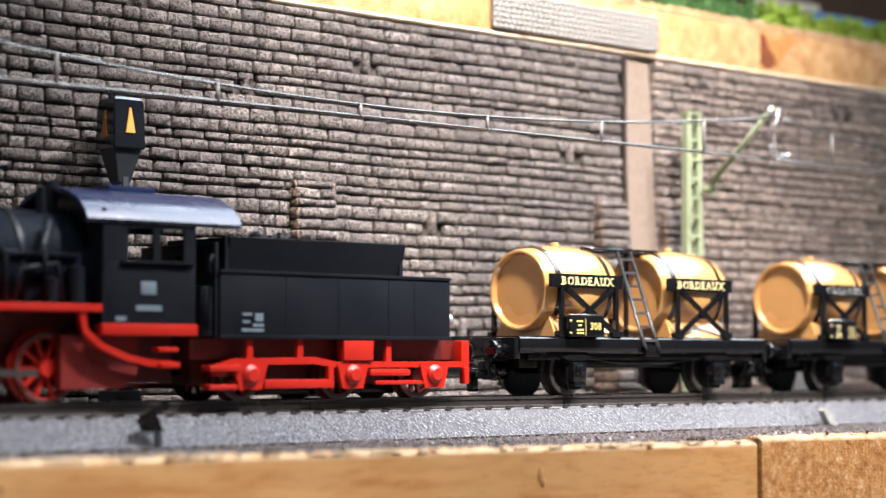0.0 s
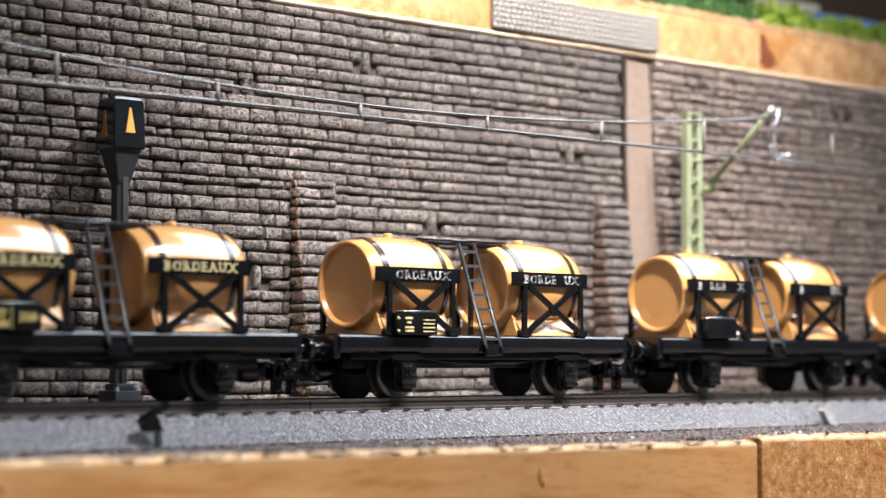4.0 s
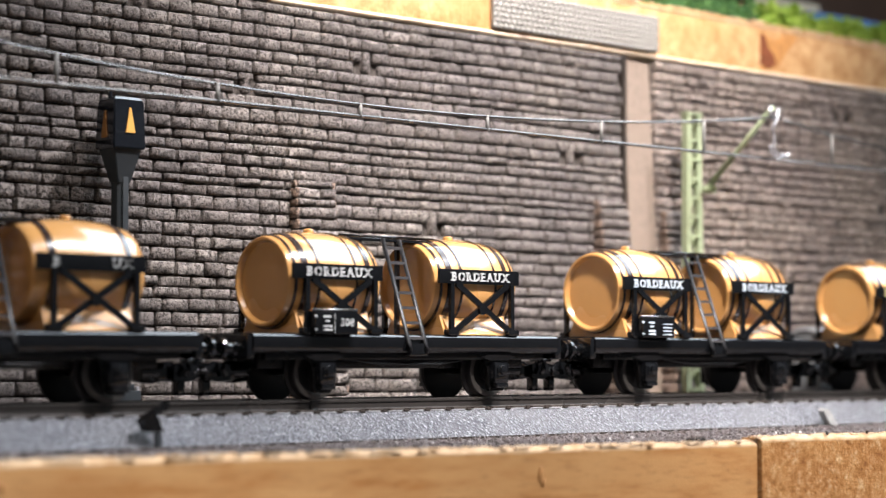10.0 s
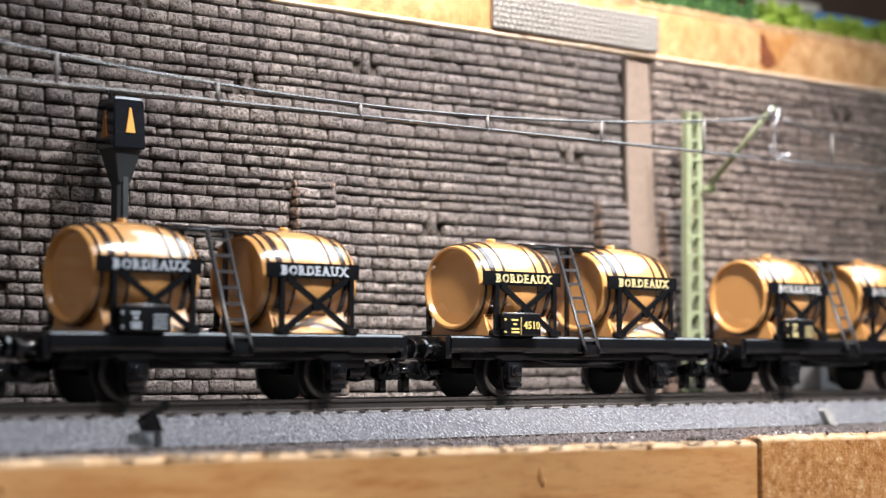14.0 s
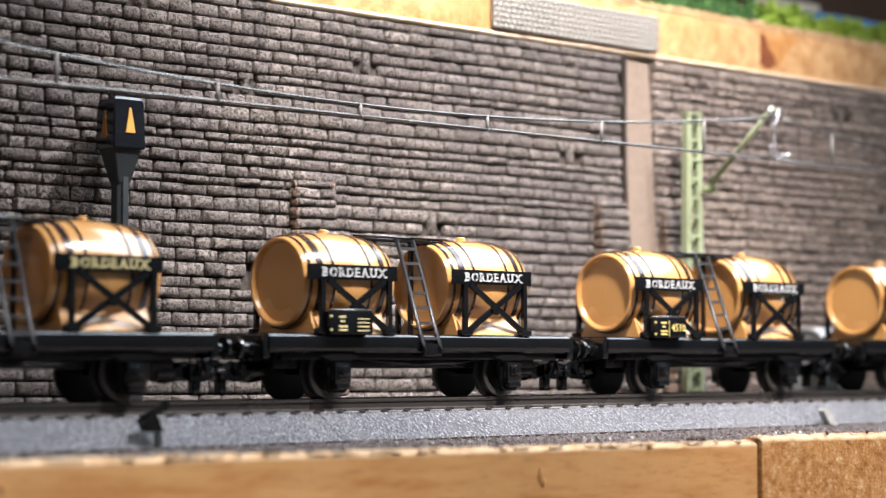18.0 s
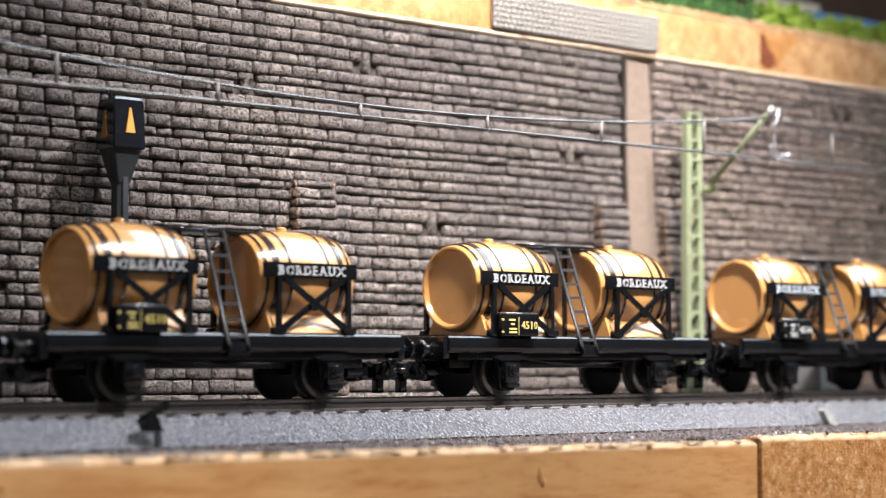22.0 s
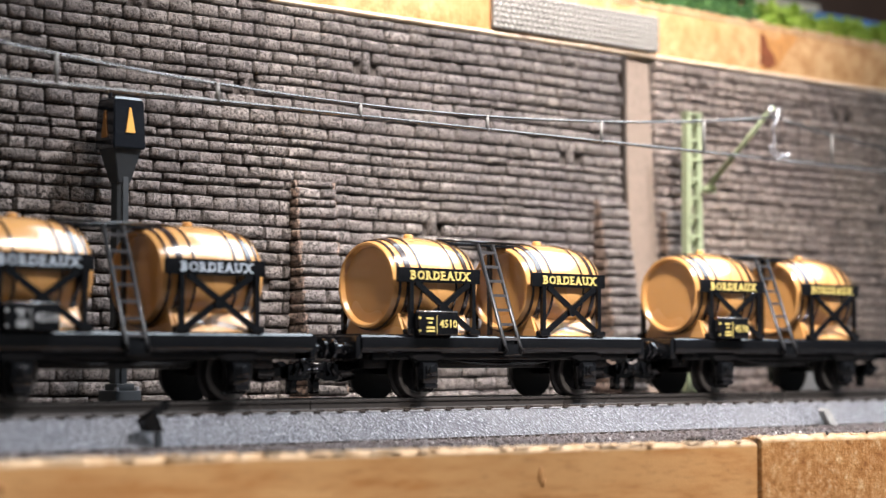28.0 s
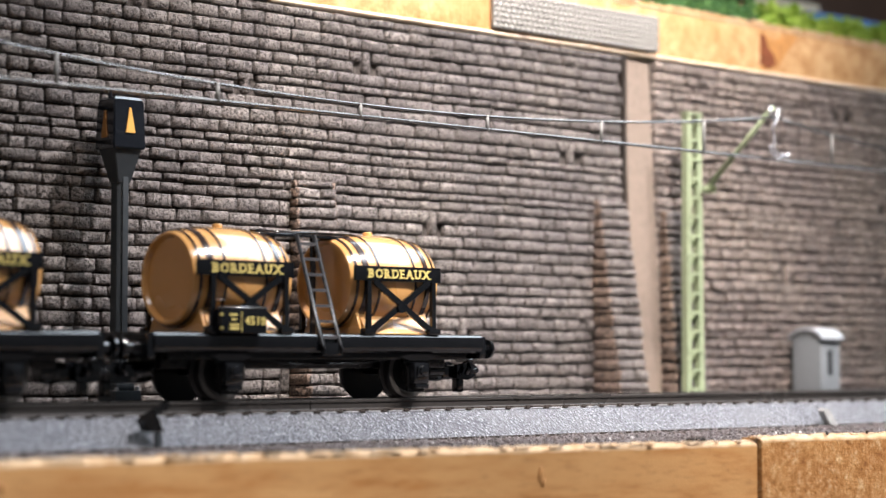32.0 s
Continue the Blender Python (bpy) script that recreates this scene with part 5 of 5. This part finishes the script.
        part("low_beam", bm_box(-0.0660, -0.0475, y - 0.0008, y + 0.0008, 0.0122, 0.0142, 0.0003), LOCO_RED, f)
        part("low_beam", bm_box(-0.0340, -0.0130, y - 0.0008, y + 0.0008, 0.0128, 0.0138, 0.0003), LOCO_RED, f)
        part("spring", bm_box(-0.0360, -0.0235, y - 0.0013, y + 0.0013, 0.0148, 0.0165, 0.0007), LOCO_RED, f)
        part("box", bm_box(-0.0440, -0.0352, y - 0.0014, y + 0.0014, 0.0184, 0.0232, 0.0003), LOCO_RED, f)
        part("hanger", bm_box(-0.0480, -0.0465, y - 0.0008, y + 0.0008, 0.0122, 0.0172), LOCO_RED, f)
        for x in (-0.0700, -0.0410, -0.0160):
            part("axle_box", bm_lathe([(sy * 0.0022, 0), (sy * 0.0022, 0.0014), (sy * 0.0014, 0.0023), (-sy * 0.0014, 0.0023), (-sy * 0.0014, 0)], "y", 14), LOCO_RED, f, at=(x, y, 0.0152))
            part("guard", bm_prism([(-0.0046, 0.0176), (-0.0030, 0.0120), (0.0030, 0.0120), (0.0046, 0.0176)], "y", -0.0006, 0.0006), LOCO_RED, f, at=(x, y + 0.0004 * sy, 0))
        part("step", bm_box(-0.0815, -0.0730, y - 0.0018, y + 0.0018, 0.0160, 0.0174, 0.0004), LOCO_RED, f)
        part("step", bm_box(-0.0815, -0.0740, y - 0.0018, y + 0.0018, 0.0120, 0.0132, 0.0004), LOCO_RED, f)
    part("buffer_beam", bm_box(-0.0062, -0.0036, -0.0135, 0.0135, 0.0165, 0.0232, 0.0003), LOCO_RED, t)
    part("rear_step", bm_box(-0.0056, -0.0040, -0.0140, -0.0120, 0.0128, 0.0168, 0.0003), LOCO_RED, t)
    for sy in (-1, 1):
        part("buffer", bm_lathe([(0, 0.0014), (0.003, 0.0013), (0.0031, 0.0024), (0.0040, 0.0022), (0.0042, 0)], "x", 16, (-0.0036, sy * 0.0088, 0.0205)), BLACK, t)
    part("coupler", bm_box(-0.0050, 0.0040, -0.0034, 0.0034, 0.0146, 0.0170, 0.0006), BLACK, t)
    part("inner_frame", bm_box(-0.0800, -0.0070, -0.0062, 0.0062, 0.0130, 0.0232), SHADED_RED, t)
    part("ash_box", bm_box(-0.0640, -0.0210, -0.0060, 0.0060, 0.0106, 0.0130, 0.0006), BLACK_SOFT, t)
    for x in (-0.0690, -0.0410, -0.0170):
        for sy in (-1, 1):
            spoked_wheel(t, x, sy * 0.0084, 0.0057, SHADED_RED)
    MOVERS.append((t, 0.0))


def make_loco():
    l = thing("steam_locomotive", "black model steam locomotive with red frame and wheels", "model locomotive")
    # cab with window openings
    for sy in (-1, 1):
        y0, y1 = sorted((sy * 0.0150, sy * 0.0142))
        part("cab_side", bm_box(-0.1075, -0.0850, y0, y1, 0.0262, 0.0392, 0.0002), LOCO_BLACK, l, "black cab side")
        for xa, xb in (((-0.1075, -0.1022), (-0.0958, -0.0940), (-0.0880, -0.0850)) if sy < 0 else ((-0.1075, -0.1060), (-0.0862, -0.0850))):
            part("cab_pillar", bm_box(xa, xb, y0, y1, 0.0392, 0.0470), LOCO_BLACK, l)
        part("cab_lintel", bm_box(-0.1075, -0.0850, y0, y1, 0.0462, 0.0484), LOCO_BLACK, l)
        part("window_ledge", bm_box(-0.1040, -0.0856, sy * 0.0153 - 0.0006, sy * 0.0153 + 0.0006, 0.0388, 0.0394), LOCO_BLACK, l)
        part("cab_emblem", bm_box(-0.0990, -0.0952, sy * 0.01515 - 0.0001, sy * 0.01515 + 0.0001, 0.0322, 0.0350, 0.00005), FADED, l, "pale plain emblem")
        part("small_print", bm_box(-0.1002, -0.0938, sy * 0.01515 - 0.0001, sy * 0.01515 + 0.0001, 0.0288, 0.0300), FADED, l, "unreadable white print")
        part("small_print", bm_box(-0.1052, -0.1026, sy * 0.01515 - 0.0001, sy * 0.01515 + 0.0001, 0.0266, 0.0276), FADED, l)
    part("cab_front", bm_box(-0.1083, -0.1075, -0.0150, 0.0150, 0.0262, 0.0500), LOCO_BLACK, l)
    n = 18
    arc = [(0.0162 * math.sin(a), 0.0478 + 0.0072 * (math.cos(a) - math.cos(1.35)) / (1 - math.cos(1.35))) for a in [-1.35 + 2.7 * k / n for k in range(n + 1)]]
    roof = arc + [(u * 0.95, w - 0.0008) for u, w in reversed(arc)]
    part("cab_roof", bm_prism(roof, "x", -0.1125, -0.0735), ROOF_SHEEN, l, "arched satin roof")
    part("roof_vent", bm_box(-0.1000, -0.0880, -0.004, 0.004, 0.0546, 0.0560, 0.0005), ROOF_SHEEN, l)
    # boiler and fittings
    zc, rb = 0.0385, 0.0112
    part("boiler", bm_lathe([(-0.2080, 0), (-0.2080, rb - 0.0006), (-0.2074, rb), (-0.1083, rb + 0.0003), (-0.1083, 0)], "x", 40, (0, 0, zc)), LOCO_BOILER, l, "satin black boiler")
    for x in (-0.125, -0.142, -0.160, -0.178):
        part("boiler_band", bm_lathe([(x - 0.0005, rb), (x - 0.0005, rb + 0.0006), (x + 0.0005, rb + 0.0006), (x + 0.0005, rb)], "x", 40, (0, 0, zc)), LOCO_BLACK, l)
    part("smokebox_door", bm_lathe([(-0.2105, 0), (-0.2098, 0.005), (-0.2080, 0.0098)], "x", 28, (0, 0, zc)), LOCO_BLACK, l)
    part("dome", bm_lathe([(0.047, 0.0058), (0.0530, 0.0056), (0.0552, 0.0042), (0.0562, 0)], "z", 24, (-0.150, 0, 0)), LOCO_BLACK, l)
    part("sand_dome", bm_lathe([(0.047, 0.0048), (0.0520, 0.0047), (0.0540, 0.0032), (0.0546, 0)], "z", 24, (-0.171, 0, 0)), LOCO_BLACK, l)
    part("valve", bm_lathe([(0.048, 0.0020), (0.0562, 0.0018), (0.0566, 0)], "z", 14, (-0.1120, 0, 0)), LOCO_BLACK, l)
    part("whistle", bm_lathe([(0.048, 0.001), (0.0545, 0.0009), (0.055, 0)], "z", 10, (-0.1165, -0.004, 0)), LOCO_BLACK, l)
    part("chimney", bm_lathe([(0.047, 0.0042), (0.0500, 0.0034), (0.0600, 0.0038), (0.0605, 0.0030), (0.0560, 0.0028)], "z", 24, (-0.199, 0, 0)), LOCO_BLACK, l)
    for sy in (-1, 1):
        part("pipe", bm_tube([(-0.205, sy * 0.0118, 0.0415), (-0.150, sy * 0.0121, 0.0405), (-0.112, sy * 0.0122, 0.0400)], 0.0005, 6), LOCO_BLACK, l)
        part("pipe", bm_tube([(-0.128, sy * 0.0125, 0.0305), (-0.1262, sy * 0.0128, 0.0370), (-0.1180, sy * 0.0128, 0.0382), (-0.1165, sy * 0.0128, 0.0305)], 0.0007, 6), LOCO_BLACK, l)
        part("feed_pipe", bm_tube([(-0.1210, sy * 0.0136, 0.0300), (-0.1212, sy * 0.0138, 0.0420), (-0.1190, sy * 0.0110, 0.0470)], 0.0008, 8), LOCO_BLACK, l)
        part("steam_pipe", bm_tube([(-0.1300, sy * 0.0132, 0.0300), (-0.1302, sy * 0.0132, 0.0400), (-0.1330, sy * 0.0118, 0.0440), (-0.1420, sy * 0.0118, 0.0442)], 0.0007, 8), LOCO_BLACK, l)
        part("air_tank", bm_lathe([(-0.1440, 0.0), (-0.1440, 0.0024), (-0.1330, 0.0024), (-0.1330, 0.0)], "x", 16, (0, sy * 0.0126, 0.0326)), LOCO_BLACK, l)
        part("pump", bm_lathe([(0.0300, 0.0018), (0.0375, 0.0018), (0.0382, 0)], "z", 12, (-0.1135, sy * 0.0130, 0)), LOCO_BLACK, l)
        part("injector", bm_lathe([(0.0300, 0.0014), (0.0352, 0.0014), (0.0356, 0)], "z", 12, (-0.1195, sy * 0.0134, 0)), LOCO_BLACK, l)
        part("running_board", bm_box(-0.2120, -0.1085, sy * 0.0118 - 0.0036, sy * 0.0118 + 0.0036, 0.0284, 0.0300, 0.0002), LOCO_RED, l, "red running board")
        part("cab_footplate", bm_box(-0.1085, -0.0845, sy * 0.0138 - 0.0016, sy * 0.0138 + 0.0016, 0.0236, 0.0261, 0.0003), LOCO_RED, l, "red cab footplate")
        sweep = [(-0.1130, 0.0284), (-0.1122, 0.0245), (-0.1085, 0.0215), (-0.1020, 0.0190), (-0.0960, 0.0178), (-0.0905, 0.0176)]
        bm = bmesh.new()
        for a, b in zip(sweep, sweep[1:]):
            bm_bar((a[0], sy * 0.0142, a[1]), (b[0], sy * 0.0142, b[1]), 0.0014, 0.0014, bm)
        part("step_bracket", bm, LOCO_RED, l, "curved red step bracket")
        part("cab_step", bm_box(-0.0945, -0.0895, sy * 0.0145 - 0.0016, sy * 0.0145 + 0.0016, 0.0168, 0.0180, 0.0003), LOCO_RED, l)
        part("cab_step", bm_box(-0.0945, -0.0895, sy * 0.0138 - 0.0016, sy * 0.0138 + 0.0016, 0.0202, 0.0212, 0.0003), LOCO_RED, l)
        part("ash_pan", bm_prism([(-0.1160, 0.0236), (-0.1160, 0.0125), (-0.1010, 0.0125), (-0.0975, 0.0150), (-0.0975, 0.0236)], "y", sy * 0.0105 - 0.0012, sy * 0.0105 + 0.0012), SHADED_PAN_RED, l, "red ash pan side with shade in its colour")
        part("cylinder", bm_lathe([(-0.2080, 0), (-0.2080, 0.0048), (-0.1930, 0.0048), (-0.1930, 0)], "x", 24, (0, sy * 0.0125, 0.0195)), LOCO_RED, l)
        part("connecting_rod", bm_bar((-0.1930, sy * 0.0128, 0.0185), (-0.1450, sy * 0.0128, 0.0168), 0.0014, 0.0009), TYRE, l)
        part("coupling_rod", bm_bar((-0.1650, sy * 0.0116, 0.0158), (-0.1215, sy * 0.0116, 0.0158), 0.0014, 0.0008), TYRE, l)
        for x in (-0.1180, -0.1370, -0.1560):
            spoked_wheel(l, x, sy * 0.0084, 0.0074, SHADED_RED if x < -0.13 else LOCO_RED)
    part("main_frame", bm_box(-0.2100, -0.0850, -0.0058, 0.0058, 0.0135, 0.0290), SHADED_RED, l, "red main frame")
    part("firebox", bm_box(-0.1240, -0.1083, -0.0105, 0.0105, 0.0290, 0.0400, 0.001), LOCO_BLACK, l)
    part("cab_floor", bm_box(-0.1085, -0.0845, -0.0140, 0.0140, 0.0240, 0.0262), LOCO_BLACK, l)
    part("drawbar", bm_box(-0.0860, -0.0780, -0.002, 0.002, 0.0150, 0.0165), BLACK, l)
    part("buffer_beam", bm_box(-0.2155, -0.2125, -0.0140, 0.0140, 0.0175, 0.0240, 0.0003), LOCO_RED, l)
    part("front_deck", bm_box(-0.2125, -0.2080, -0.0140, 0.0140, 0.0230, 0.0245), LOCO_RED, l)
    MOVERS.append((l, 0.0))


make_tender()
make_loco()

# ---------------------------------------------------------------- keys


def motions():
    times = [t for t, _ in GONE]
    dist = [d for _, d in GONE]
    for ob, x in MOVERS:
        walk(ob, [(t, Matrix.Translation((x - d, 0, 0))) for t, d in GONE])
    for ob, c, r in WHEELS:
        n = int(dist[-1] / r / 1.2) + 1
        rows = []
        for k in range(n + 1):
            d = dist[-1] * k / n
            rows.append((32.0 if k == n else float(np.interp(d, dist, times)), pose(c.x, c.y, c.z, 0, -math.degrees(d / r), 0)))
        walk(ob, rows)


motions()
